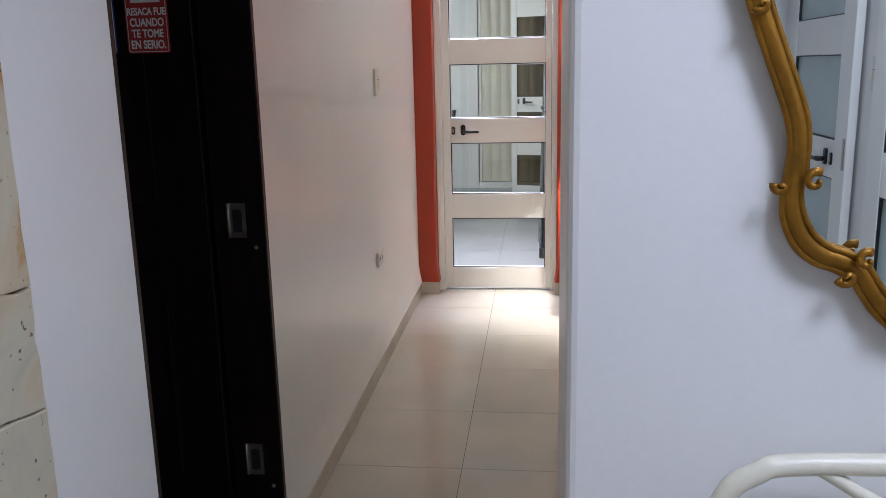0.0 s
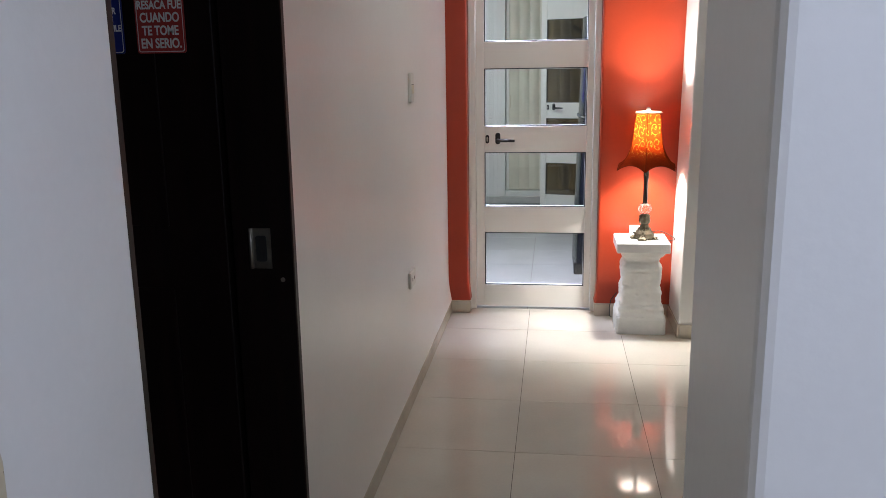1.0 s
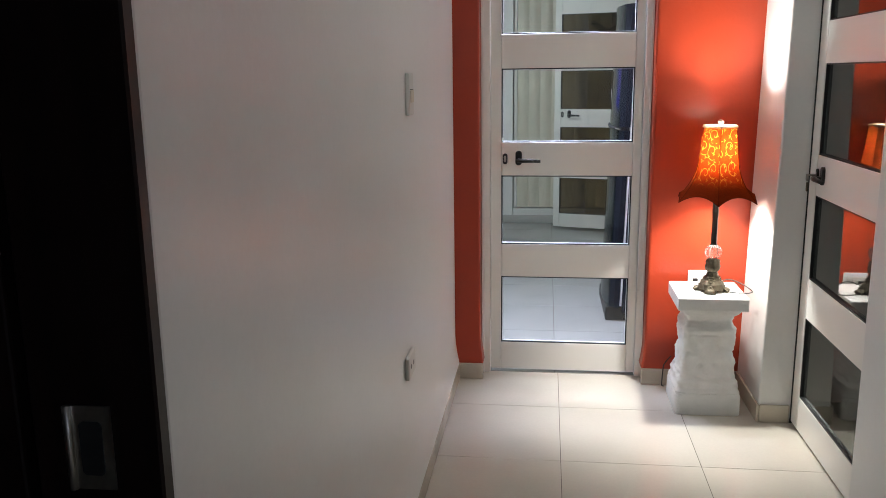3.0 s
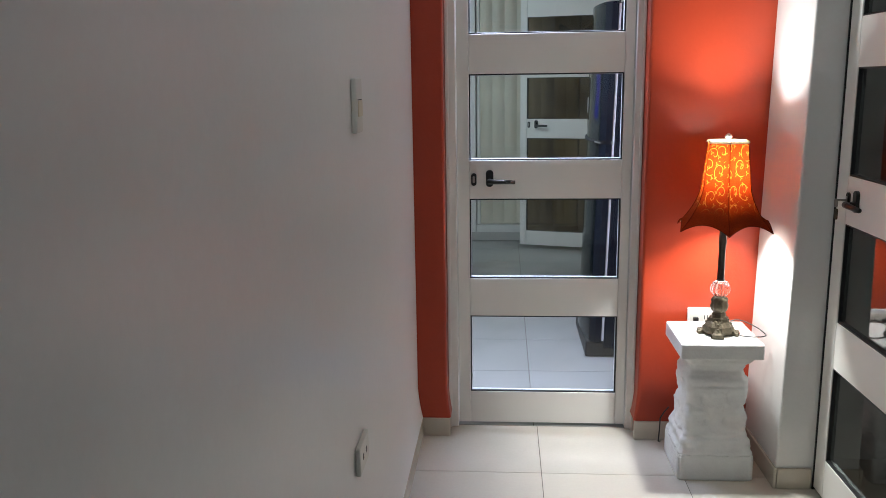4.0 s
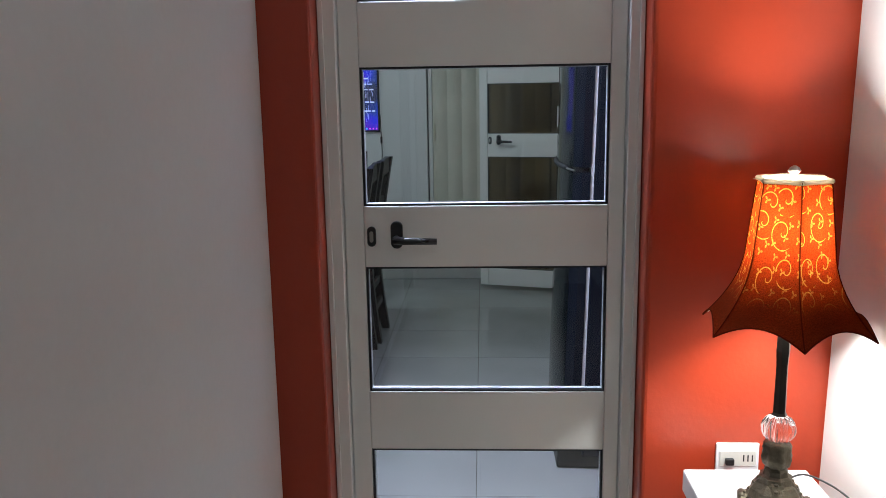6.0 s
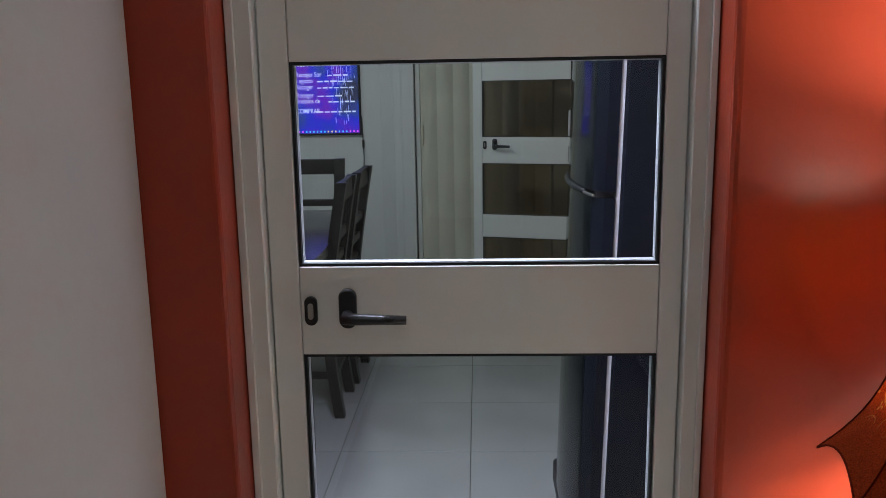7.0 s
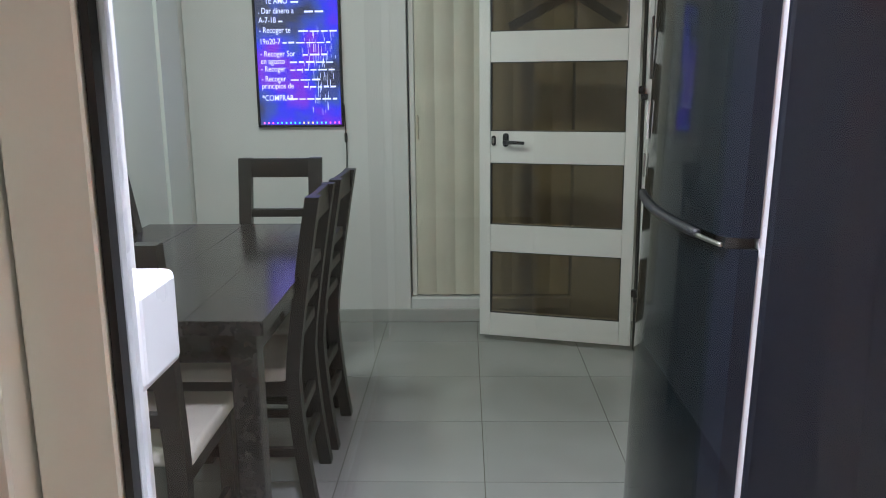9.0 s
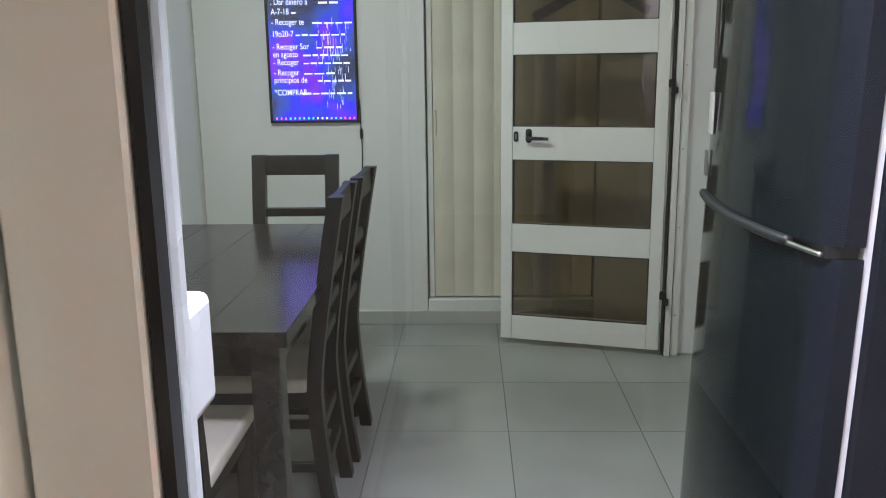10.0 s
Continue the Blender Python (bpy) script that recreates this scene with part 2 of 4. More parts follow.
# ---- building helpers ----
def cube(bm, x0, x1, y0, y1, z0, z1, bevel=0.0, seg=2):
    vs = bmesh.ops.create_cube(bm, size=1)["verts"]
    for v in vs:
        v.co = Vector((x0 + (v.co.x + 0.5) * (x1 - x0), y0 + (v.co.y + 0.5) * (y1 - y0), z0 + (v.co.z + 0.5) * (z1 - z0)))
    if bevel:
        es = list({e for v in vs for e in v.link_edges})
        bmesh.ops.bevel(bm, geom=es, offset=bevel, segments=seg, affect="EDGES", profile=0.5)
    return bm


def box(x0, x1, y0, y1, z0, z1, bevel=0.0, seg=2):
    return cube(bmesh.new(), x0, x1, y0, y1, z0, z1, bevel, seg)


def part(name, bm, material, parent=None, label="", smooth=False):
    me = bpy.data.meshes.new(name)
    bmesh.ops.recalc_face_normals(bm, faces=bm.faces[:])
    bm.to_mesh(me)
    bm.free()
    me.materials.append(material)
    if smooth:
        for p in me.polygons:
            p.use_smooth = True
    ob = new(name, me)
    if parent:
        ob.parent = parent
    if label:
        ob["label"] = label
    return ob


def thing(name, m, label, category, group="", kind=""):
    ob = new(name)
    ob.empty_display_size = 0.1
    ob.matrix_world = m
    return tagged(ob, label, category, group, kind)


def structure(name, bm, material, label, category):
    return tagged(part(name, bm, material), label, category, kind="structure")


def tube(points, radius, sides=8, closed=False, squash=None):
    """A round bar along points; radius a number or one a point."""
    bm = bmesh.new()
    pts = [Vector(p) for p in points]
    n = len(pts)
    rings = []
    ref = None
    for i, p in enumerate(pts):
        a = pts[(i - 1) % n] if (closed or i) else p
        b = pts[(i + 1) % n] if (closed or i < n - 1) else p
        d = (b - a).normalized()
        if ref is None:
            ref = d.orthogonal().normalized()
        ref = (ref - d * ref.dot(d)).normalized()
        s = d.cross(ref)
        r = radius[i] if isinstance(radius, (list, tuple)) else radius
        rings.append([bm.verts.new(p + (ref * math.cos(k * math.tau / sides) + s * math.sin(k * math.tau / sides)) * r) for k in range(sides)])
    for i in range(n if closed else n - 1):
        q, w = rings[i], rings[(i + 1) % n]
        for k in range(sides):
            bm.faces.new((q[k], q[(k + 1) % sides], w[(k + 1) % sides], w[k]))
    if not closed:
        bm.faces.new(rings[0][::-1])
        bm.faces.new(rings[-1])
    return bm


def lathe(profile, sides=32, ripple=0.0, lobes=0, centre=(0, 0, 0)):
    """A turned body from (radius, height) pairs, with lobes on request."""
    bm = bmesh.new()
    rings = []
    for r, z in profile:
        ring = []
        for k in range(sides):
            a = k * math.tau / sides
            rr = r * (1 + ripple * math.cos(lobes * a)) if lobes else r
            ring.append(bm.verts.new((centre[0] + rr * math.cos(a), centre[1] + rr * math.sin(a), centre[2] + z)))
        rings.append(ring)
    for q, w in zip(rings, rings[1:]):
        for k in range(sides):
            bm.faces.new((q[k], q[(k + 1) % sides], w[(k + 1) % sides], w[k]))
    bm.faces.new(rings[0][::-1])
    bm.faces.new(rings[-1])
    return bm


def prism(outline, y0, y1, bevel=0.0):
    """An outline in x and z, drawn out from y0 to y1."""
    bm = bmesh.new()
    a = [bm.verts.new((x, y0, z)) for x, z in outline]
    b = [bm.verts.new((x, y1, z)) for x, z in outline]
    n = len(a)
    bm.faces.new(a)
    bm.faces.new(b[::-1])
    for i in range(n):
        bm.faces.new((a[i], a[(i + 1) % n], b[(i + 1) % n], b[i]))
    if bevel:
        bmesh.ops.recalc_face_normals(bm, faces=bm.faces[:])
        rim = [e for e in bm.edges if all(v in a for v in e.verts)]
        bmesh.ops.bevel(bm, geom=rim, offset=bevel, segments=2, affect="EDGES", profile=0.5)
    return bm


def rounded(w, h, r, cx=0.0, cz=0.0, steps=6):
    pts = []
    for qx, qz, a0 in ((1, 1, 0), (-1, 1, 90), (-1, -1, 180), (1, -1, 270)):
        for i in range(steps + 1):
            a = radians(a0 + 90 * i / steps)
            pts.append((cx + qx * (w / 2 - r) + r * math.cos(a), cz + qz * (h / 2 - r) + r * math.sin(a)))
    return pts


def words(text, size, x, y, z, material, parent, name="lettering", align="CENTER", squeeze=1.0, heavy=0.0):
    """Built-in font, standing in the plane y, facing -y."""
    c = bpy.data.curves.new(name, "FONT")
    c.body, c.size, c.align_x, c.extrude, c.offset = text, size, align, 0.0003, size * heavy
    c.materials.append(material)
    ob = new(name, c)
    ob.parent = parent
    ob.matrix_basis = pose(x, y, z, 90, 0, 0) @ Matrix.Diagonal((squeeze, 1, 1, 1))
    return ob


def flared(x0, x1, y0, y1, z1, left=0.0, right=0.0, front=0.0, r=0.008):
    """A wall whose plaster swells over the skirting: by left, right and front metres just above it, down to nothing at 0.22 m."""
    bm = bmesh.new()
    rings = []
    for z in (0.0, 0.0762, 0.0764, 0.095, 0.12, 0.145, 0.17, 0.195, 0.22, z1):
        f = 0.0 if z < 0.0763 else max(0.0, 1 - (z - 0.0764) / 0.1436) ** 1.8
        a, b, c = x0 - left * f, x1 + right * f, y0 - front * f
        rings.append([bm.verts.new((x, y, z)) for x, y in rounded(b - a, y1 - c, r, (a + b) / 2, (c + y1) / 2, 3)])
    n = len(rings[0])
    for q, w in zip(rings, rings[1:]):
        for k in range(n):
            bm.faces.new((q[k], q[(k + 1) % n], w[(k + 1) % n], w[k]))
    bm.faces.new(rings[0][::-1])
    bm.faces.new(rings[-1])
    return bm


# ---- large structure ----
LEFT_X, RIGHT_X, END_Y, H = -0.68, 0.59, 4.70, 2.6

# left wall with the side doorway
bm = bmesh.new()
cube(bm, LEFT_X - 0.14, LEFT_X, -2.6, 1.11, 0, H, 0.006)
structure("wall_west_front", bm, M["white_wall"], "white painted plaster wall beside a dark doorway", "wall")
structure("wall_west", flared(LEFT_X - 0.14, LEFT_X, 1.86, 4.698, H, right=0.018), M["white_wall"], "long white painted plaster corridor wall", "wall")
bm = bmesh.new()
cube(bm, LEFT_X - 0.14, LEFT_X, 1.112, 1.858, 2.08, H)
structure("wall_west_lintel", bm, M["white_wall"], "white plaster lintel over the side doorway", "wall")
# front wall with the mirror, and the corridor's right wall
structure("wall_front", box(0.095, 1.25, 0.70, 1.032, 0, H, 0.014, 3), M["white_wall"], "white painted partition wall end", "wall")
structure("wall_east", flared(RIGHT_X, RIGHT_X + 0.16, 1.034, 3.335, H, left=0.02, r=0.014), M["white_wall"], "white painted plaster corridor wall", "wall")
stub = box(RIGHT_X, RIGHT_X + 0.16, 4.315, 4.698, 0, H, 0.008)
for v in stub.verts:
    v.co.x += 0.016 * (v.co.z - 0.3)  # out of plumb
structure("wall_east_stub", stub, M["white_wall"], "short white wall beside the lamp", "wall")
structure("wall_east_recess", box(0.69, 0.75, 3.337, 3.55, 0, 2.088), M["white_wall"], "white plaster reveal beside the side door", "wall")
structure("wall_east_lintel", box(RIGHT_X, RIGHT_X + 0.16, 3.337, 4.313, 2.09, H), M["white_wall"], "white lintel over the side door", "wall")
# the orange end wall round the glazed door
structure("wall_end_west", flared(LEFT_X - 0.14, -0.565, END_Y, 4.84, H, right=0.014, front=0.012), M["orange"], "orange painted wall strip beside the glazed door", "wall")
structure("wall_end_east", flared(0.178, RIGHT_X + 0.16, END_Y, 4.84, H, left=0.014, front=0.012, r=0.012), M["orange"], "orange painted wall behind the lamp", "wall")
structure("wall_end_lintel", box(-0.563, 0.176, END_Y, 4.84, 2.10, H), M["orange"], "orange lintel over the glazed door", "wall")
# kitchen
structure("wall_kitchen_near_west", box(-1.9, LEFT_X - 0.142, 4.70, 4.84, 0, H), M["white_wall"], "white kitchen wall", "wall")
structure("wall_kitchen_near_east", box(RIGHT_X + 0.162, 1.1, 4.70, 4.84, 0, H), M["white_wall"], "white kitchen wall", "wall")
structure("wall_kitchen_stub", box(-0.80, -0.66, 4.842, 5.30, 0, H), M["white_wall"], "short white wall inside the kitchen", "wall")
structure("wall_kitchen_west", box(-1.90, -1.76, 4.842, 9.1, 0, H), M["white_wall"], "white kitchen side wall", "wall")
structure("wall_kitchen_east", box(0.96, 1.1, 4.842, 9.1, 0, H), M["white_wall"], "white kitchen side wall", "wall")
structure("wall_kitchen_far", box(-1.758, -0.587, 8.82, 9.0, 0, H, 0.006), M["white_wall"], "white kitchen far wall", "wall")
structure("wall_kitchen_far_sill", box(-0.585, 0.30, 8.82, 9.0, 0, 0.135, 0.006), M["white_wall"], "low white sill under the folding door", "wall")
structure("wall_kitchen_far_side", box(0.302, 0.958, 8.82, 9.0, 0, H), M["white_wall"], "white kitchen far wall", "wall")
structure("wall_kitchen_return", box(0.62, 0.958, 8.32, 8.44, 0, H, 0.006), M["white_wall"], "white wall return beside the open door", "wall")
structure("wall_kitchen_closet_back", box(-0.7, 0.4, 9.3, 9.4, 0, H), M["white_wall"], "plain wall behind the folding door", "wall")
# side room, front room
structure("wall_side_room", box(-2.6, -2.5, 0.2, 3.2, 0, H), M["white_wall"], "plain wall of the unlit side room", "wall")
structure("wall_side_room_near", box(-2.5, LEFT_X - 0.142, 0.2, 0.3, 0, H), M["white_wall"], "plain wall of the unlit side room", "wall")
structure("wall_side_room_far", box(-2.5, LEFT_X - 0.142, 3.1, 3.2, 0, H), M["white_wall"], "plain wall of the unlit side room", "wall")
structure("wall_front_east", box(1.25, 1.35, -2.6, 0.87, 0, H), M["white_wall"], "plain wall of the front room", "wall")
structure("wall_front_south", box(LEFT_X - 0.14, 1.25, -2.74, -2.6, 0, H), M["white_wall"], "plain wall of the front room", "wall")
structure("wall_closet_east", box(1.9, 2.0, 2.9, 4.698, 0, H), M["white_wall"], "plain wall of the dark room behind the side door", "wall")
structure("wall_closet_near", box(RIGHT_X + 0.162, 1.9, 2.8, 2.9, 0, H), M["white_wall"], "plain wall of the dark room behind the side door", "wall")
structure("wall_closet_far", box(RIGHT_X + 0.162, 1.9, 4.55, 4.698, 0, H), M["white_wall"], "plain wall of the dark room behind the side door", "wall")
structure("ceiling", box(-2.6, 2.5, -2.74, 4.84, H + 0.002, H + 0.12), M["ceiling"], "white painted ceiling", "ceiling")
structure("ceiling_kitchen", box(-1.9, 1.1, 4.842, 9.4, H + 0.002, H + 0.12), M["ceiling"], "white painted kitchen ceiling", "ceiling")


def skirting(name, x0, x1, y0, y1, material="skirting", label="beige tiled skirting along the wall"):
    return structure(name, box(x0, x1, y0, y1, 0.0, 0.075, 0.004), M[material], label, "baseboard")


skirting("baseboard_west", LEFT_X + 0.001, LEFT_X + 0.020, 1.87, END_Y - 0.016)
skirting("baseboard_west_front", LEFT_X + 0.001, LEFT_X + 0.012, -2.59, 1.105)
skirting("baseboard_end_west", LEFT_X + 0.001, -0.552, END_Y - 0.015, END_Y - 0.001)
skirting("baseboard_end_east", 0.165, RIGHT_X - 0.013, END_Y - 0.015, END_Y - 0.001)
skirting("baseboard_stub_side", RIGHT_X - 0.012, RIGHT_X - 0.001, 4.303, END_Y - 0.001)
skirting("baseboard_stub_front", RIGHT_X, 0.705, 4.303, 4.314)
skirting("baseboard_east", RIGHT_X - 0.022, RIGHT_X - 0.001, 1.046, 3.345)
skirting("baseboard_kitchen_far", -1.757, 0.29, 8.808, 8.819, "skirting_kitchen", "pale grey tiled skirting along the kitchen wall")


# ---- glazed aluminium doors ----
PANES = ((0.144, 0.464), (0.617, 0.935), (1.084, 1.410), (1.557, 1.885))


def glazed_door(name, m, label, width, left, right, pane_material, pane_label, key=False, top=2.06, panes=PANES):
    """Local x runs along the leaf from the lock stile, -y is the face with the handle."""
    door = thing(name, m, label, "door", kind="structure")
    d = 0.032
    part("stile", box(0, left - 0.0012, 0, d, 0.012, top, 0.0015, 1), M["alu"], door)
    part("stile", box(width - right + 0.0012, width, 0, d, 0.012, top, 0.0015, 1), M["alu"], door)
    zs = [0.012] + [z for p in panes for z in p] + [top]
    for i in range(0, len(zs), 2):
        part("rail", box(left, width - right, 0.0008, d - 0.0008, zs[i], zs[i + 1], 0.0012, 1), M["alu"], door)
    for z0, z1 in panes:
        x0, x1 = left, width - right
        pane = part("pane", box(x0 + 0.001, x1 - 0.001, 0.014, 0.019, z0 + 0.001, z1 - 0.001), pane_material, door, pane_label)
        pane.visible_shadow = False
        bm = bmesh.new()
        g = 0.0048
        cube(bm, x0, x1, 0.003, 0.0135, z0, z0 + g)
        cube(bm, x0, x1, 0.003, 0.0135, z1 - g, z1)
        cube(bm, x0, x0 + g, 0.003, 0.0135, z0 + g, z1 - g)
        cube(bm, x1 - g, x1, 0.003, 0.0135, z0 + g, z1 - g)
        part("gasket", bm, M["gasket"], door, "black rubber glazing gasket")
        bm = bmesh.new()
        g = 0.006
        cube(bm, x0, x1, 0.0195, 0.0295, z0, z0 + g, 0.002, 1)
        cube(bm, x0, x1, 0.0195, 0.0295, z1 - g, z1, 0.002, 1)
        cube(bm, x0, x0 + g, 0.0195, 0.0295, z0 + g, z1 - g, 0.002, 1)
        cube(bm, x1 - g, x1, 0.0195, 0.0295, z0 + g, z1 - g, 0.002, 1)
        part("glazing_bead", bm, M["white_plastic"], door, "white glazing bead")
    hx, hz = left + 0.078, 1.015
    handle = part("handle", prism(rounded(0.029, 0.066, 0.0135, hx, hz), -0.010, 0.0, 0.003), M["black_handle"], door, "black lever door handle")
    part("neck", tube([(hx, -0.009, hz - 0.010), (hx, -0.034, hz - 0.010)], 0.0095, 12), M["black_handle"], handle, smooth=True)
    lever = bmesh.new()
    pts = [(hx - 0.004, -0.034, hz - 0.009), (hx + 0.02, -0.035, hz - 0.010), (hx + 0.06, -0.035, hz - 0.011), (hx + 0.098, -0.034, hz - 0.012)]
    part("lever", tube(pts, [0.010, 0.0095, 0.008, 0.0075], 10), M["black_handle"], handle, smooth=True)
    cx = left + 0.017
    lock = part("lock_plate", prism(rounded(0.021, 0.049, 0.0104, cx, hz - 0.004), -0.007, 0.0, 0.002), M["black_handle"], door, "black oval lock escutcheon")
    part("lock_cylinder", prism(rounded(0.009, 0.027, 0.0044, cx, hz - 0.004), -0.0085, -0.006), M["steel"], lock, "steel key cylinder")
    if key:
        part("key", prism(rounded(0.022, 0.026, 0.009, cx, hz - 0.012), -0.040, -0.036), M["steel"], lock, "steel key in the lock")
        part("key_shank", box(cx - 0.003, cx + 0.003, -0.037, -0.008, hz - 0.006, hz), M["steel"], lock)
        part("key_tag", prism(rounded(0.018, 0.034, 0.008, cx + 0.004, hz - 0.046), -0.039, -0.035), M["bronze"], lock, "small hanging key tag")
    return door


def door_frame(name, m, width, height, label):
    fr = thing(name, m, label, "door frame", kind="structure")
    part("jamb", box(-0.041, -0.003, -0.022, 0.05, 0, height, 0.002, 1), M["alu"], fr)
    part("jamb", box(width + 0.003, width + 0.034, -0.022, 0.05, 0, height, 0.002, 1), M["alu"], fr)
    part("head", box(-0.041, width + 0.034, -0.022, 0.05, height + 0.001, height + 0.035, 0.002, 1), M["alu"], fr)
    part("jamb_lip", box(-0.041, -0.029, -0.030, -0.0225, 0, height, 0.001, 1), M["alu"], fr)
    part("jamb_lip", box(width + 0.024, width + 0.034, -0.030, -0.0225, 0, height, 0.001, 1), M["alu"], fr)
    return fr


main_m = pose(-0.522, 4.806, 0)
glazed_door("door_1", main_m, "white aluminium door with four clear glass panes, closed", 0.664, 0.047, 0.036, M["glass"], "clear glass pane")
door_frame("door_frame_1", main_m, 0.664, 2.064, "white aluminium door frame in the orange wall")
side_m = pose(0.712, 4.302, 0, 0, 0, -90)
glazed_door("door_2", side_m, "white aluminium door with dark glass panes and a key, closed", 0.735, 0.078, 0.075, M["grey_glass"], "dark grey glass pane", key=True)
fr = thing("door_frame_2", side_m, "white aluminium side door frame", "door frame", kind="structure")
part("jamb", box(-0.010, -0.004, -0.002, 0.05, 0, 2.064), M["gasket"], fr, "black gap seal")
part("head", box(-0.010, 0.745, -0.01, 0.05, 2.066, 2.088), M["alu"], fr)
part("jamb", box(0.738, 0.749, -0.01, 0.05, 0, 2.064), M["alu"], fr)
far_m = pose(-0.211, 8.495, 0.018, 0, 0, -15.5)
far = glazed_door("door_3", far_m, "white aluminium door with bronze glass, standing open", 0.762, 0.056, 0.056, M["brown_glass"], "bronze tinted glass pane", panes=((0.132, 0.454), (0.592, 0.902), (1.057, 1.387), (1.530, 1.86)))
for z in (0.30, 1.27, 1.85):
    hinge = part("hinge", box(0.760, 0.786, -0.018, 0.012, z - 0.035, z, 0.003, 1), M["black_handle"], far, "black door hinge")
    part("hinge_leaf", box(0.772, 0.802, -0.020, 0.010, z - 0.062, z - 0.034, 0.003, 1), M["black_handle"], hinge)
for a, b in (((0.14, 1.550), (0.62, 1.79)), ((0.66, 1.565), (0.30, 1.79))):
    d = Vector((b[0] - a[0], b[1] - a[1])).normalized()
    n = Vector((-d.y, d.x)) * 0.022
    y0 = 0.040 if a[0] < 0.3 else 0.052
    part("brace_slat", prism([(a[0] + n.x, a[1] + n.y), (a[0] - n.x, a[1] - n.y), (b[0] - n.x, b[1] - n.y), (b[0] + n.x, b[1] + n.y)], y0, y0 + 0.01), M["brown_slat"], far, "brown wooden slat crossed behind the glass")
fr = thing("door_frame_3", pose(0.537, 8.300, 0), "white aluminium upright holding the open door", "door frame", kind="structure")
part("jamb", box(0.018, 0.043, -0.01, 0.06, 0, 2.12, 0.002, 1), M["alu"], fr)
part("jamb_lip", box(0.046, 0.083, 0.0, 0.06, 0, 2.12, 0.002, 1), M["alu"], fr)
part("gap_seal", box(0.010, 0.0165, 0.004, 0.05, 0, 2.12), M["gasket"], fr, "black gap seal")
part("gap_seal", box(0.0432, 0.0458, -0.002, 0.05, 0, 2.12), M["gasket"], fr, "black gap seal")
for z in (0.2, 0.62, 0.98, 1.35, 1.7):
    part("screw", lathe([(0.004, 0), (0.003, 0.003)], 10), M["steel"], fr).matrix_basis = pose(0.063, -0.0005, z, 90, 0, 0)

# ---- dark side door, standing open into the unlit room ----
jamb = thing("door_frame_4", pose(LEFT_X, 1.858, 0), "near-black wooden door frame in the side doorway", "door frame", kind="structure")
part("jamb", box(-0.142, 0.004, -0.024, 0.0, 0, 2.05, 0.003, 1), M["dark_wood"], jamb)
part("head", box(-0.142, -0.004, -0.746, -0.026, 2.052, 2.078, 0.003, 1), M["dark_wood"], jamb)
part("jamb", box(-0.142, -0.006, -0.748, -0.724, 0, 2.05, 0.003, 1), M["dark_wood"], jamb)
for z in (0.212, 0.925):
    part("screw", lathe([(0.006, 0), (0.004, 0.002)], 10), M["steel"], jamb).matrix_basis = pose(-0.025, -0.0245, z, 90, 0, 0)
leaf = thing("door_4", pose(-0.835, 1.834, 0), "near-black wooden door standing open", "door", kind="structure")
part("leaf", box(-0.74, 0.0, 0.0, 0.04, 0.012, 2.04, 0.004, 2), M["dark_wood"], leaf)
for z0, z1 in ((0.15, 0.9), (1.05, 1.9)):
    part("panel_moulding", box(-0.60, -0.14, -0.003, 0.0, z0, z1, 0.003, 1), M["dark_wood"], leaf)
for z in (0.296, 1.0, 1.75):
    hinge = part("hinge", box(0.060, 0.106, -0.0028, -0.0002, z - 0.048, z + 0.048), M["steel"], leaf, "steel hinge plate with a dark recess")
    part("hinge_recess", prism(rounded(0.026, 0.062, 0.006, 0.083, z), -0.0045, -0.0029), M["gasket"], hinge)
    part("hinge_knuckle", tube([(0.058, -0.004, z - 0.048), (0.058, -0.004, z + 0.048)], 0.005, 10), M["steel"], hinge, smooth=True)

# ---- pedestal and lamp ----
def squarish(profile, seg=10, rough=0.0, seed=3, carve=()):
    """Square body with soft corners from (half width, height) pairs."""
    bm = bmesh.new()
    rings = []
    rnd = random.Random(seed)
    for i, (w, z) in enumerate(profile):
        ring = []
        outline = rounded(2 * w, 2 * w, w * 0.16, steps=3)
        full = []
        for j in range(len(outline)):
            a, b = outline[j], outline[(j + 1) % len(outline)]
            L = math.hypot(b[0] - a[0], b[1] - a[1])
            k = seg if L > w * 0.5 else 1
            full += [(a[0] + (b[0] - a[0]) * s / k, a[1] + (b[1] - a[1]) * s / k) for s in range(k)]
        for x, y in full:
            q = 1.0
            if rough:
                q += rough * (noise.noise(Vector((x * 27, y * 27, z * 24)) + Vector((seed, 0, 0))) + 0.6 * noise.noise(Vector((x * 90, y * 90, z * 80))))
            across = x if abs(y) > abs(x) else y
            for cx, cz, sx, sz, amount in carve:
                q += amount * math.exp(-((abs(across) - cx) / sx) ** 2 - ((z - cz) / sz) ** 2)
            ring.append(bm.verts.new((x * q, y * q, z)))
        rings.append(ring)
    for q, w in zip(rings, rings[1:]):
        for k in range(len(q)):
            bm.faces.new((q[k], q[(k + 1) % len(q)], w[(k + 1) % len(q)], w[k]))
    bm.faces.new(rings[0][::-1])
    bm.faces.new(rings[-1])
    return bm


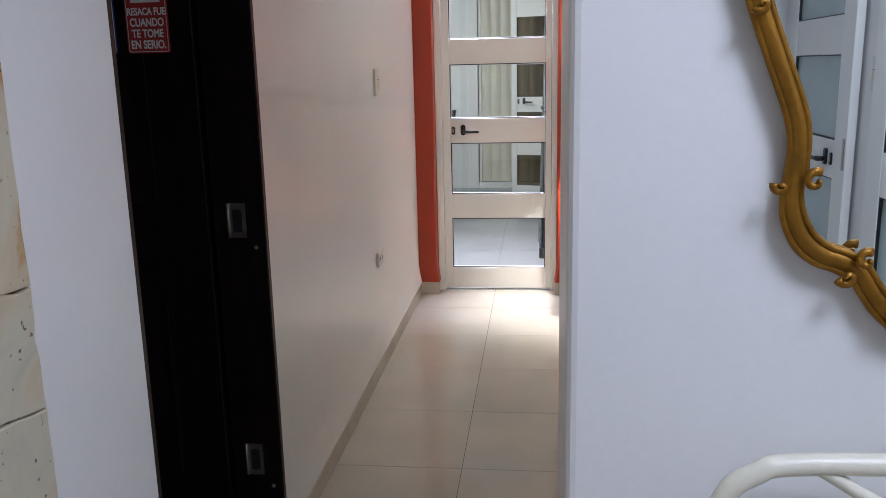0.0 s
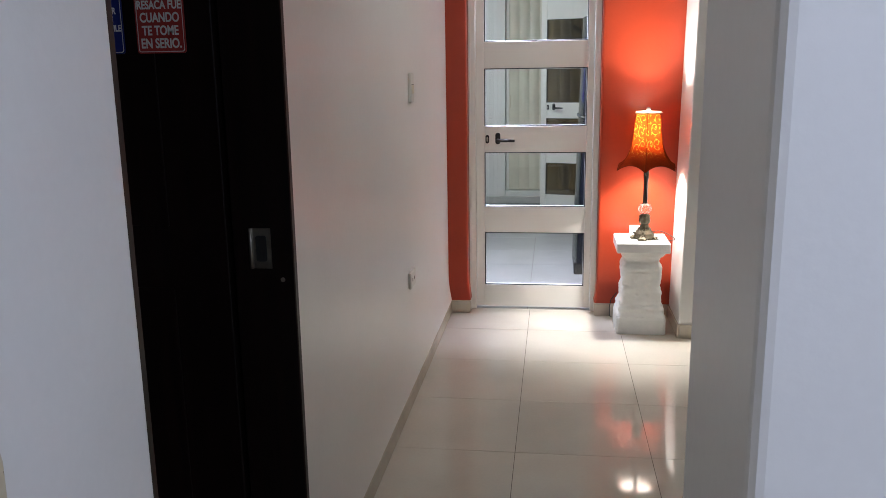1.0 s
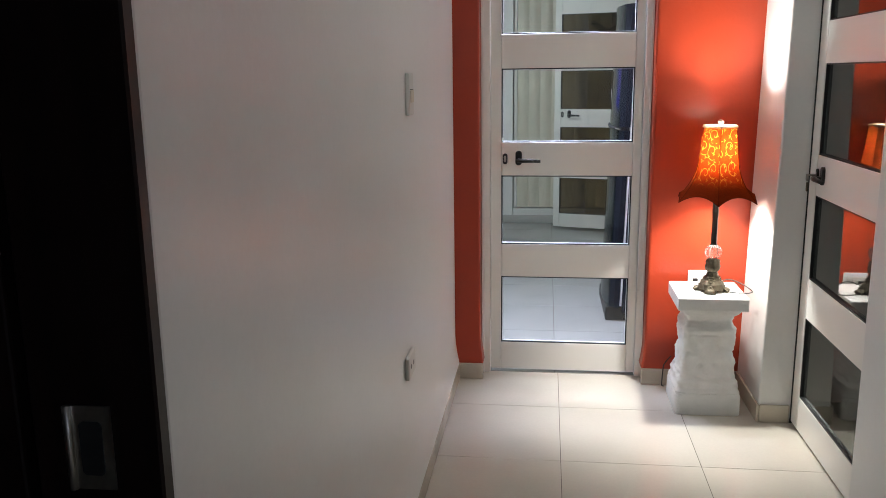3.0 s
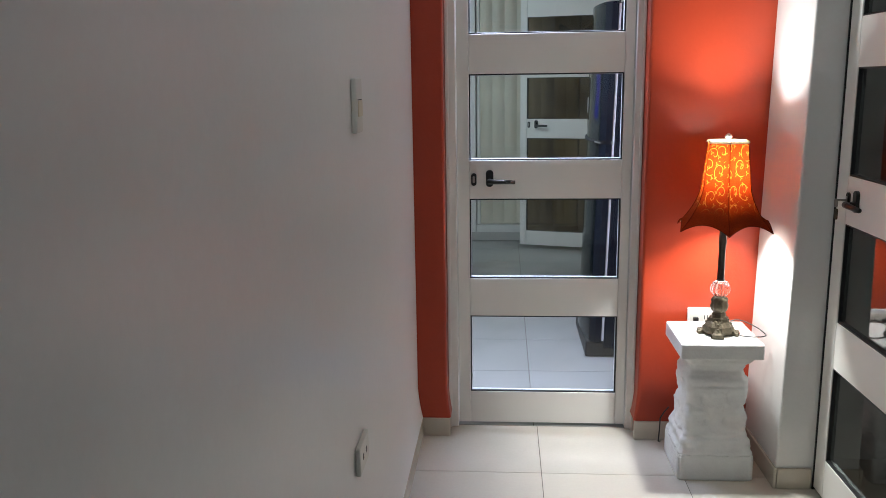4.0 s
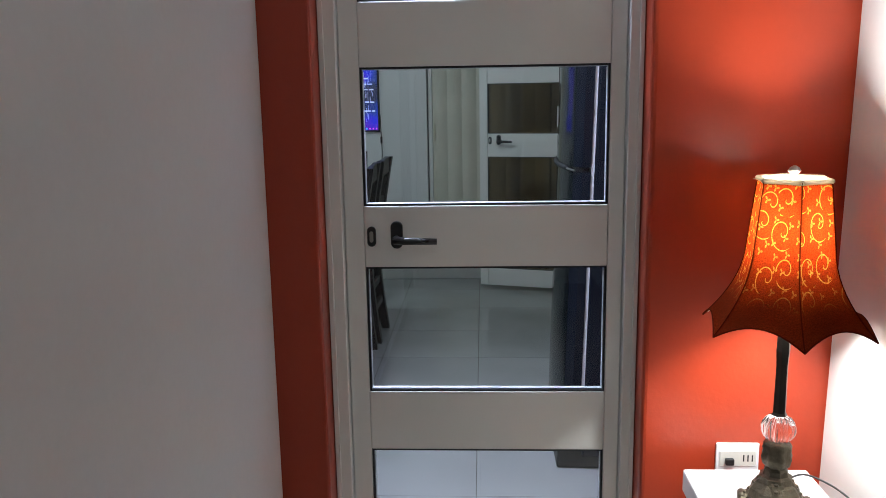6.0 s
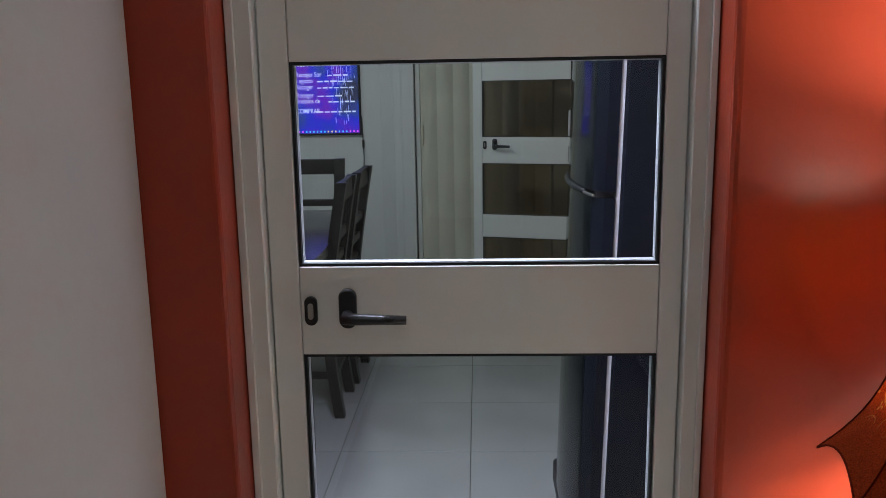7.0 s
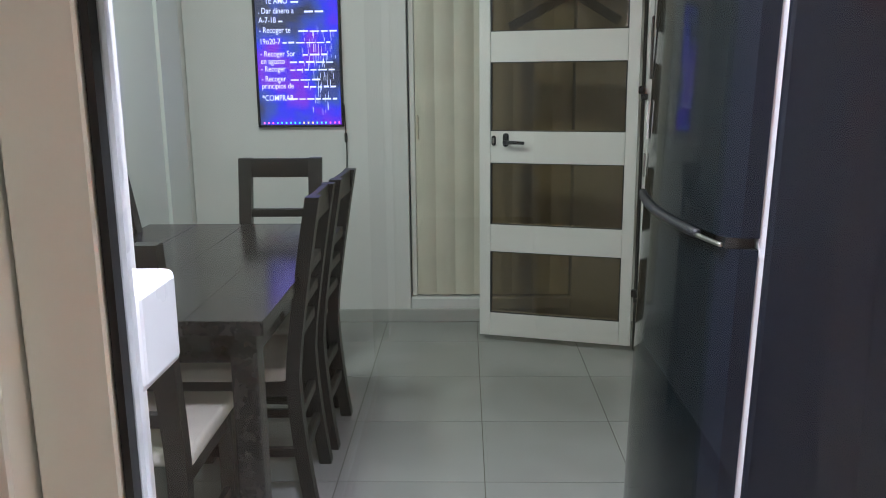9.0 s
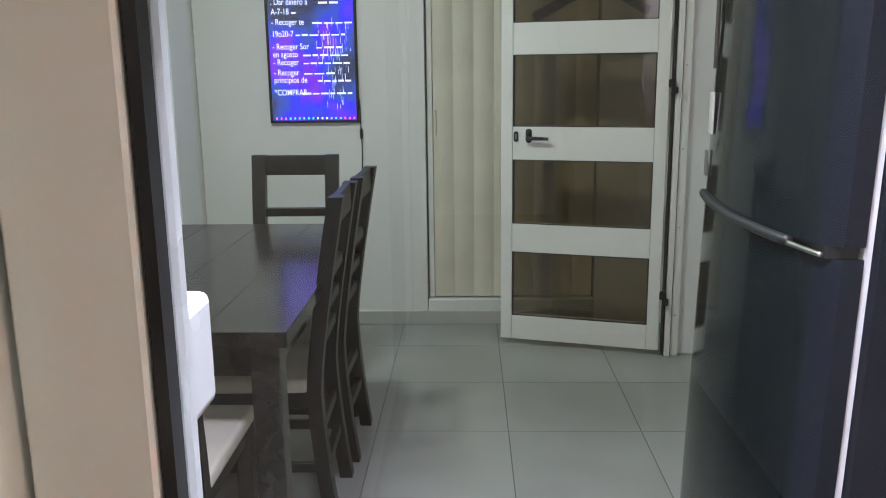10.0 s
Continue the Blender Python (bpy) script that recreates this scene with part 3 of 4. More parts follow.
ped = thing("pedestal", pose(0.398, 4.486, 0), "white painted plaster pedestal with worn relief, on the floor", "pedestal")
part("plinth", squarish([(0.130, 0.0), (0.132, 0.004), (0.131, 0.08), (0.128, 0.09)], 4), M["plaster"], ped)
COLUMN_PROFILE = ((0.091, 0.128), (0.115, 0.118), (0.135, 0.121), (0.155, 0.112), (0.175, 0.104), (0.22, 0.100), (0.29, 0.097), (0.335, 0.101), (0.36, 0.103), (0.378, 0.094), (0.392, 0.089), (0.408, 0.094), (0.428, 0.110), (0.445, 0.119))
prof = []
for i in range(100):
    z = 0.091 + 0.354 * i / 99
    k = max(n for n in range(len(COLUMN_PROFILE) - 1) if COLUMN_PROFILE[n][0] <= z + 1e-6)
    q = (z - COLUMN_PROFILE[k][0]) / (COLUMN_PROFILE[k + 1][0] - COLUMN_PROFILE[k][0])
    q = q * q * (3 - 2 * q)
    prof.append((COLUMN_PROFILE[k][1] + (COLUMN_PROFILE[k + 1][1] - COLUMN_PROFILE[k][1]) * q, z))
# worn leaves and scrolls, the same on each face: across, height, their spread, proud or sunk
RELIEF = (
    (0.0, 0.352, 0.055, 0.009, 0.07), (0.0, 0.334, 0.045, 0.005, -0.08), (0.046, 0.287, 0.010, 0.016, -0.09), (0.0, 0.27, 0.020, 0.045, 0.06),
    (0.055, 0.236, 0.018, 0.016, 0.06), (0.032, 0.208, 0.009, 0.011, -0.09), (0.088, 0.312, 0.016, 0.026, 0.07), (0.088, 0.222, 0.016, 0.018, 0.08),
    (0.088, 0.262, 0.016, 0.010, -0.06), (0.062, 0.152, 0.026, 0.010, -0.06), (0.0, 0.166, 0.045, 0.013, 0.05),
)
part("column", squarish(prof, 22, 0.045, carve=RELIEF), M["plaster"], ped, "white column with worn moulded relief", smooth=True)
part("cap_slab", box(-0.138, 0.138, -0.142, 0.142, 0.446, 0.50, 0.005, 2), M["plaster"], ped)

LX, LY = 0.41, 4.47
lamp = thing("table_lamp", pose(LX, LY, 0.50), "lit bronze table lamp with orange embroidered bell shade", "lamp")
# base: four scrolled feet round a stepped hub
part("base_hub", lathe([(0.050, 0.010), (0.054, 0.018), (0.050, 0.034), (0.040, 0.046), (0.034, 0.050), (0.034, 0.062), (0.026, 0.066), (0.024, 0.076), (0.019, 0.082)], 8), M["bronze"], lamp)
for k in range(4):
    a = radians(75 + 90 * k)
    bm = bmesh.new()
    rings = []
    for i in range(12):
        u = i / 11
        r = 0.024 + 0.042 * u
        top = 0.062 - 0.046 * u ** 0.8 + 0.006 * math.sin(u * math.pi * 2)
        half_w = 0.017 + 0.005 * math.cos(u * math.pi * 2)
        side = Vector((-math.sin(a), math.cos(a), 0))
        out = Vector((math.cos(a), math.sin(a), 0))
        rings.append([bm.verts.new(out * r + side * (half_w * x) + Vector((0, 0, z))) for x, z in ((-1, 0.001), (-1.05, top * 0.7), (-0.55, top), (0.55, top), (1.05, top * 0.7), (1, 0.001))])
    for q, w in zip(rings, rings[1:]):
        for n in range(6):
            bm.faces.new((q[n], q[(n + 1) % 6], w[(n + 1) % 6], w[n]))
    bm.faces.new(rings[0][::-1])
    bm.faces.new(rings[-1])
    foot = part("foot", bm, M["bronze"], lamp, "scrolled bronze foot")
    part("foot_scroll", lathe([(0.004, -0.017), (0.0085, -0.014), (0.0085, 0.014), (0.004, 0.017)], 14), M["bronze"], foot, smooth=True).matrix_basis = pose(0.064 * math.cos(a), 0.064 * math.sin(a), 0.0095, 90, 0, 75 + 90 * k)
    for n in range(4):
        u = 0.2 + 0.2 * n
        r, top = 0.024 + 0.042 * u, 0.062 - 0.046 * u ** 0.8 + 0.006 * math.sin(u * math.pi * 2)
        part("foot_bead", lathe([(0.0045, -0.002), (0.0045, 0.001), (0.002, 0.003)], 10), M["bronze"], foot, smooth=True).matrix_basis = pose(r * math.cos(a), r * math.sin(a), top)
part("leaf_cup", lathe([(0.019, 0.082), (0.027, 0.090), (0.030, 0.105), (0.026, 0.118), (0.029, 0.126), (0.024, 0.134), (0.014, 0.137)], 32, 0.07, 8), M["bronze"], lamp, smooth=True)
part("crystal_ball", lathe([(0.012, 0.137), (0.023, 0.143), (0.0305, 0.155), (0.0325, 0.165), (0.0305, 0.176), (0.022, 0.189), (0.010, 0.194)], 60, 0.085, 12), M["crystal"], lamp, "clear ribbed crystal ball", smooth=True)
part("pole", lathe([(0.016, 0.194), (0.013, 0.20), (0.012, 0.30), (0.014, 0.33), (0.0105, 0.42), (0.010, 0.50)], 6), M["pole"], lamp, "dark bronze tapered pole")
part("bulb", lathe([(0.011, 0.50), (0.013, 0.512), (0.016, 0.515), (0.016, 0.516)], 16), M["steel"], lamp, "bulb holder", smooth=True)
part("harp", tube([(0.03 * math.sin(i / 12 * math.pi) + 0.0, 0.001, 0.50 + 0.175 * i / 12) for i in range(13)], 0.0015, 6), M["steel"], lamp)
part("harp", tube([(-0.03 * math.sin(i / 12 * math.pi), 0.001, 0.50 + 0.175 * i / 12) for i in range(13)], 0.0015, 6), M["steel"], lamp)

SH_TURN = 262.0


def shade_at(side, u, s):
    """Point on the six-sided bell: side number, u across the panel 0 to 1, s from the rim at the top to the hem."""
    r = 0.070 + 0.034 * s + 0.066 * max(0.0, (s - 0.5) / 0.5) ** 1.9
    z = 0.672 - 0.295 * s
    a0, a1 = radians(SH_TURN + 60 * side), radians(SH_TURN + 60 * (side + 1))
    p0, p1 = Vector((math.cos(a0), math.sin(a0), 0)), Vector((math.cos(a1), math.sin(a1), 0))
    p = (p0.lerp(p1, u)) * r
    hollow = 1 - 0.035 * 4 * u * (1 - u)
    lift = 0.030 * (4 * u * (1 - u)) * max(0.0, (s - 0.7) / 0.3) ** 1.5
    return Vector((p.x * hollow, p.y * hollow, z + lift))


for side in range(6):
    bm = bmesh.new()
    NU, NS = 10, 18
    grid = [[bm.verts.new(shade_at(side, i / NU, j / NS)) for i in range(NU + 1)] for j in range(NS + 1)]
    for j in range(NS):
        for i in range(NU):
            bm.faces.new((grid[j][i], grid[j][i + 1], grid[j + 1][i + 1], grid[j + 1][i]))
    lay = bm.loops.layers.uv.new("metres")
    where = {grid[j][i]: ((i / NU - 0.5) * (0.09 + 0.08 * j / NS) + 0.37 * side, 0.3 * j / NS) for j in range(NS + 1) for i in range(NU + 1)}
    for f in bm.faces:
        for lp in f.loops:
            lp[lay].uv = where[lp.vert]
    panel = part("shade_panel", bm, M["shade"], lamp, "orange fabric shade panel with gold vines", smooth=True)
    bm = bmesh.new()
    inner = [[bm.verts.new(Vector((v.x * 0.98, v.y * 0.98, v.z))) for v in (shade_at(side, i / 6, 0.01 + 0.97 * j / 12) for i in range(7))] for j in range(13)]
    for j in range(12):
        for i in range(6):
            bm.faces.new((inner[j][i], inner[j][i + 1], inner[j + 1][i + 1], inner[j + 1][i]))
    part("lining", bm, M["lining"], panel, "white inner lining", smooth=True)
    part("shade_rib", tube([shade_at(side, 0.0, j / 18) * 1.003 for j in range(19)], 0.0011, 6), M["shade_dark"], panel, "dark seam cord")
    part("hem", tube([shade_at(side, i / 12, 1.0) for i in range(13)], 0.0015, 6), M["shade_dark"], panel, "dark hem braid")
    part("top_rim", tube([shade_at(side, i / 6, 0.0) + Vector((0, 0, 0.002)) for i in range(7)], 0.0055, 6), M["shade_top"], panel, "pale rim")
part("finial", lathe([(0.004, 0.672), (0.010, 0.677), (0.006, 0.684), (0.012, 0.690), (0.008, 0.697), (0.002, 0.701)], 12, 0.1, 5), M["steel"], lamp, "small pale finial", smooth=True)
for k in range(3):
    a = radians(20 + 120 * k)
    part("spider_arm", tube([(0, 0, 0.672), (0.08 * math.cos(a), 0.08 * math.sin(a), 0.671)], 0.0014, 6), M["steel"], lamp)

pts = []
ctrl = [Vector(c) for c in ((0.03, 0.05, 0.02), (0.08, 0.06, 0.035), (0.13, 0.035, 0.022), (0.158, -0.005, 0.006), (0.15, -0.035, 0.004), (0.11, -0.045, 0.004), (0.06, -0.035, 0.006))]
for i in range(len(ctrl) - 1):
    p0, p1, p2, p3 = ctrl[max(0, i - 1)], ctrl[i], ctrl[i + 1], ctrl[min(len(ctrl) - 1, i + 2)]
    for k in range(6):
        t = k / 6
        pts.append(0.5 * ((2 * p1) + (p2 - p0) * t + (2 * p0 - 5 * p1 + 4 * p2 - p3) * t * t + (3 * p1 - p0 - 3 * p2 + p3) * t ** 3))
part("cord", tube(pts, 0.0022, 6), M["cable"], lamp, "thin dark mains cord", smooth=True)

# wall socket behind the lamp, plug and cable down behind the pedestal
sock = thing("power_outlet", pose(0.402, END_Y, 0.497), "white rectangular double wall outlet on the orange wall", "outlet")
part("plate", box(-0.050, 0.050, -0.008, 0.0, -0.036, 0.036, 0.003, 2), M["white_plastic"], sock)
part("insert", box(-0.042, 0.042, -0.010, -0.008, -0.018, 0.018, 0.002, 1), M["ivory"], sock)
part("plug", box(-0.030, -0.010, -0.022, -0.0101, -0.014, 0.002, 0.003, 2), M["gasket"], sock, "black plug")
for x in (0.012, 0.022, 0.032):
    part("slot", box(x, x + 0.003, -0.0106, -0.0100, -0.008, 0.008), M["gasket"], sock)
cable = part("cable", tube([(0.29, 4.655, 0.15), (0.272, 4.652, 0.13), (0.256, 4.64, 0.11), (0.247, 4.60, 0.08), (0.25, 4.63, 0.02), (0.262, 4.66, 0.004)], 0.0025, 6), M["cable"], smooth=True)
tagged(cable, "thin dark cable hanging beside the pedestal", "cable")


# ---- corridor switches ----
def wall_plate(name, m, w, h, label, category, toggles):
    pl = thing(name, m, label, category)
    part("plate", box(-w / 2, w / 2, -0.013, 0.0, -h / 2, h / 2, 0.004, 2), M["ivory"], pl)
    for z in toggles:
        part("rocker", box(-w * 0.30, w * 0.36, -0.0155, -0.0131, z - 0.024, z + 0.012, 0.0015, 1), M["yellowed"], pl, "yellowed rocker")
        part("joint", box(-w * 0.30, w * 0.36, -0.0138, -0.0131, z + 0.0125, z + 0.0145), M["gasket"], pl)
    return pl


wall_plate("light_switch", pose(LEFT_X, 3.493, 1.333, 0, 0, 90), 0.078, 0.122, "ivory light switch on the white wall", "switch", (0.0,))
ow = wall_plate("wall_outlet", pose(LEFT_X, 3.41, 0.53, 0, 0, 90), 0.115, 0.07, "small ivory outlet low on the white wall", "outlet", ())
for x in (-0.02, 0.02):
    part("slot", box(x - 0.006, x + 0.006, -0.0136, -0.0131, -0.007, 0.007), M["gasket"], ow)
wall_plate("light_switch", pose(RIGHT_X, 2.955, 1.355, 0, 0, -90), 0.07, 0.118, "ivory light switch on the white wall", "switch", (0.0,))
pic = thing("picture_frame", pose(RIGHT_X, 2.95, 1.58, 0, 0, -90), "reddish wooden picture frame hung on the white wall", "picture")
part("frame_bar", box(-0.11, 0.14, -0.022, 0, 0, 0.025, 0.003, 1), M["wood_frame"], pic)
part("frame_bar", box(-0.11, 0.14, -0.022, 0, 0.295, 0.32, 0.003, 1), M["wood_frame"], pic)
part("frame_bar", box(-0.11, -0.085, -0.022, 0, 0.026, 0.294, 0.003, 1), M["wood_frame"], pic)
part("frame_bar", box(0.115, 0.14, -0.022, 0, 0.026, 0.294, 0.003, 1), M["wood_frame"], pic)
part("backing", box(-0.085, 0.115, -0.008, -0.002, 0.026, 0.294), M["brown_slat"], pic)


# ---- signs on the dark door ----
def sign(name, x, z, w, h, material, label, lines, size):
    s = thing(name, pose(x, 1.8305, z), label, "sign")
    part("plate", prism(rounded(w, h, 0.006, 0, h / 2), -0.0015, 0.0015), material, s)
    outer, inner = rounded(w - 0.006, h - 0.006, 0.005, 0, h / 2, 3), rounded(w - 0.009, h - 0.009, 0.0045, 0, h / 2, 3)
    bm = bmesh.new()
    a = [bm.verts.new((px, -0.0019, pz)) for px, pz in outer]
    b = [bm.verts.new((px, -0.0019, pz)) for px, pz in inner]
    for i in range(len(a)):
        bm.faces.new((a[i], a[(i + 1) % len(a)], b[(i + 1) % len(b)], b[i]))
    part("border_line", bm, M["sign_ink"], s)
    for i, (text, sz) in enumerate(lines):
        words(text, sz, 0, -0.0021, 0.012 + i * size, M["sign_ink"], s, squeeze=0.74, heavy=0.028)
    return s


red = sign("novelty_sign", -0.955, 1.449, 0.115, 0.155, M["red_sign"], "red enamel sign with white lettering, stuck on the dark door",
           (("EN SERIO.", 0.0295), ("TE TOME", 0.0285), ("CUANDO", 0.0285), ("RESACA FUE", 0.0255)), 0.0283)
part("lettering_bar", box(-0.04, 0.04, -0.0021, -0.0016, 0.128, 0.142), M["sign_ink"], red)
blue = sign("novelty_sign", -1.102, 1.449, 0.118, 0.155, M["blue_sign"], "blue enamel sign with pale lettering, stuck on the dark door",
            (("LA IDEA!", 0.0255), ("ESA ES", 0.021), ("COMO YO\" DILE", 0.0195), ("A ALGUIEN", 0.0195), ("ENCONTRAR", 0.0195), ("VAS A", 0.0195)), 0.0190)
mag = thing("fridge_magnet", pose(-1.171, 1.8305, 1.281), "white card magnet with a green dome in a red box", "magnet")
part("card", prism([(-0.035, 0), (0.026, 0), (0.030, 0.01), (0.033, 0.118), (-0.035, 0.118)], -0.002, 0.0015), M["sign_ink"], mag)
part("red_box", prism([(-0.026, 0.006), (0.022, 0.006), (0.030, 0.056), (-0.033, 0.056)], -0.0035, -0.0021), M["pink_ink"], mag)
part("green_dome", prism([(-0.006 + 0.017 * math.cos(radians(a)), 0.057 + 0.034 * math.sin(radians(a))) for a in range(0, 181, 15)], -0.0035, -0.0021), M["green_ink"], mag)
for sx in (-1, 1):
    part("feeler", tube([(-0.006 + sx * 0.008, -0.003, 0.085), (-0.006 + sx * 0.024, -0.003, 0.108)], 0.0014, 6), M["cable"], mag)

# ---- front room: stone cladding, mirror, chair ----
M["stone"] = mat("cream_veined_stone", (0.62, 0.57, 0.44), 0.45, vary=0.3, scale=7, fine=40, bump=0.05)
nt = M["stone"].node_tree
g = nt.nodes.new("ShaderNodeNewGeometry")
nz = nt.nodes.new("ShaderNodeTexNoise")
nz.inputs["Scale"].default_value, nz.inputs["Detail"].default_value, nz.inputs["Distortion"].default_value = 4.5, 6, 1.4
nt.links.new(g.outputs["Position"], nz.inputs["Vector"])
rp = nt.nodes.new("ShaderNodeValToRGB")
for pos, col in ((0.34, (0.50, 0.25, 0.08, 1)), (0.42, (0.56, 0.46, 0.31, 1)), (0.55, (0.58, 0.53, 0.40, 1)), (0.72, (0.47, 0.44, 0.34, 1))):
    e = rp.color_ramp.elements.new(pos)
    e.color = col
rp.color_ramp.elements.remove(rp.color_ramp.elements[0])
nt.links.new(nz.outputs["Fac"], rp.inputs["Fac"])
# small dark pits and worn specks
pit = nt.nodes.new("ShaderNodeTexNoise")
pit.inputs["Scale"].default_value, pit.inputs["Detail"].default_value = 75.0, 2
nt.links.new(g.outputs["Position"], pit.inputs["Vector"])
cut = nt.nodes.new("ShaderNodeMapRange")
cut.inputs["From Min"].default_value, cut.inputs["From Max"].default_value = 0.67, 0.73
nt.links.new(pit.outputs["Fac"], cut.inputs["Value"])
mx = nt.nodes.new("ShaderNodeMixRGB")
mx.inputs["Color2"].default_value = (0.10, 0.085, 0.06, 1)
nt.links.new(cut.outputs[0], mx.inputs["Fac"])
nt.links.new(rp.outputs[0], mx.inputs["Color1"])
nt.links.new(mx.outputs[0], nt.nodes["Principled BSDF"].inputs["Base Color"])
clad = thing("stone_cladding", pose(LEFT_X, 0.772, 0), "cream and ochre veined stone cladding on the wall", "cladding", kind="structure")
rnd = random.Random(11)
bed = part("mortar", box(-0.9, -0.012, -0.006, -0.0005, 0.0, 2.5), M["grout"], clad, "dark mortar bed")
bed.matrix_basis = pose(0, 0, 0, 0, 0, 90)


def wavy(z0, y, seed):
    return z0 + 0.03 * noise.noise(Vector((y * 7, seed, 0.3))) + 0.008 * noise.noise(Vector((y * 30, seed, 0.9)))


z, row = 0.0, 0
while z < 2.4:
    h = (0.30, 0.31, 0.305, 0.195, 0.305, 0.33, 0.34, 0.35)[row]
    y = 0.0
    for k in range(2):
        w = 0.34 + 0.16 * rnd.random()
        n = 12
        lo = [(-y - w * i / n, wavy(z, y + w * i / n, row) + 0.0012) for i in range(n + 1)]
        hi = [(-y - w * (n - i) / n, wavy(z + h, y + w * (n - i) / n, row + 1) - 0.0012) for i in range(n + 1)]
        side = [(-y - 0.010 * abs(noise.noise(Vector((z * 9 + q * 3.1, 5.0, k)))) - 0.0005, lo[0][1] + (hi[-1][1] - lo[0][1]) * (0.1 + 0.8 * (1 - q))) for q in (0.0, 0.2, 0.4, 0.6, 0.8, 1.0)]
        p = part("stone", prism(lo + hi + side, -0.016, -0.0062, 0.003), M["stone"], clad)
        p.matrix_basis = pose(0, 0, 0, 0, 0, 90)
        y += w + 0.004
    z += h
    row += 1

# gilt mirror
mir = thing("wall_mirror", pose(0.62, 0.70, 1.45), "ornate gilt baroque mirror on the white wall", "mirror")
half = [(0.0, -0.4), (-0.06, -0.395), (-0.115, -0.375), (-0.158, -0.339), (-0.174, -0.318), (-0.188, -0.298), (-0.208, -0.286), (-0.23, -0.278), (-0.251, -0.261), (-0.265, -0.234), (-0.269, -0.208), (-0.266, -0.185), (-0.264, -0.152), (-0.27, -0.114), (-0.294, -0.051), (-0.317, 0.01), (-0.335, 0.08), (-0.34, 0.17), (-0.325, 0.27), (-0.27, 0.37), (-0.16, 0.44), (0.0, 0.47)]


def smooth_path(ctrl, steps=5, closed=False):
    out = []
    n = len(ctrl)
    for i in range(n if closed else n - 1):
        p = [Vector(ctrl[j % n]) if closed else Vector(ctrl[min(n - 1, max(0, j))]) for j in (i - 1, i, i + 1, i + 2)]
        for k in range(steps):
            t = k / steps
            out.append(0.5 * ((2 * p[1]) + (p[2] - p[0]) * t + (2 * p[0] - 5 * p[1] + 4 * p[2] - p[3]) * t * t + (3 * p[1] - p[0] - 3 * p[2] + p[3]) * t ** 3))
    return out


ring = half + [(-x, z) for x, z in half[-2:0:-1]]
loop = [(v.x, v.y) for v in smooth_path([(x, z, 0) for x, z in ring], 4, True)]
part("mirror_glass", prism(loop, -0.008, -0.002), M["mirror"], mir, "silvered mirror glass")
part("frame_moulding", tube([(x, -0.014, z) for x, z in loop], 0.0125, 10, True), M["gold"], mir, "gilt frame moulding", smooth=True)
part("frame_bead", tube([(x * 0.966, -0.021, z * 0.966) for x, z in loop], 0.0042, 8, True), M["gold"], mir, smooth=True)
part("frame_bead", tube([(x * 1.034, -0.018, z * 1.034) for x, z in loop], 0.0046, 8, True), M["gold"], mir, smooth=True)
for sx in (-1, 1):
    for cx, cz, r, a0 in ((-0.286, -0.196, 0.013, 150), (-0.248, -0.19, 0.022, 60), (-0.185, -0.282, 0.02, 60), (-0.205, -0.302, 0.018, 200), (-0.15, -0.345, 0.018, 240), (-0.318, 0.005, 0.014, 200), (-0.02, -0.4, 0.022, 0)):
        pts, rad = [], []
        for i in range(14):
            q = i / 13
            an = radians(a0 + 330 * q)
            rr = 0.55 * r * (1 - 0.9 * q)
            pts.append((sx * (cx + rr * math.cos(an)), -0.03 - 0.008 * q, cz + rr * math.sin(an)))
            rad.append(0.0058 - 0.0024 * q)
        part("carved_scroll", tube(pts, rad, 8), M["gold"], mir, smooth=True)

chair = thing("metal_chair", pose(0.60, 0.50, 0), "cream enamelled tubular metal chair against the wall", "chair")
arch = smooth_path([(-0.30, 0.10, 0.0), (-0.30, 0.11, 0.45), (-0.335, 0.13, 0.79), (-0.315, 0.14, 0.88), (-0.28, 0.14, 0.912), (-0.235, 0.14, 0.925), (-0.05, 0.14, 0.93), (0.05, 0.14, 0.93), (0.235, 0.14, 0.925), (0.28, 0.14, 0.912), (0.315, 0.14, 0.88), (0.335, 0.13, 0.79), (0.30, 0.11, 0.45), (0.30, 0.10, 0.0)], 6)
part("back_frame", tube(arch, 0.0135, 10), M["cream_metal"], chair, smooth=True)
for sx in (-1, 1):
    part("back_brace", tube(smooth_path([(sx * 0.21, 0.14, 0.922), (sx * 0.16, 0.135, 0.892), (sx * 0.02, 0.13, 0.80), (sx * 0.015, 0.125, 0.62), (sx * 0.08, 0.12, 0.47)], 5), 0.009, 8), M["cream_metal"], chair, smooth=True)
    part("leg", tube([(sx * 0.28, -0.24, 0.0), (sx * 0.27, -0.22, 0.44)], 0.012, 8), M["cream_metal"], chair, smooth=True)
part("seat", box(-0.29, 0.29, -0.24, 0.10, 0.44, 0.475, 0.012, 3), M["cushion"], chair)

# white doors of the front room, seen in the mirror
fd = glazed_door("door_5", pose(1.205, -1.56, 0, 0, 0, -90), "white aluminium door with pale glass panes, closed", 0.80, 0.128, 0.10, M["milk_glass"], "pale glass pane")
part("strike_plate", box(0.012, 0.030, -0.004, -0.0005, 0.98, 1.10, 0.001, 1), M["steel"], fd, "dark steel strike plate")
glazed_door("door_6", pose(1.205, -0.615, 0, 0, 0, -90), "white aluminium door with pale glass panes, closed", 0.74, 0.11, 0.13, M["milk_glass"], "pale glass pane")
wall_plate("light_switch", pose(1.25, -1.43, 1.34, 0, 0, -90), 0.07, 0.118, "ivory light switch on the white wall", "switch", (0.0,))

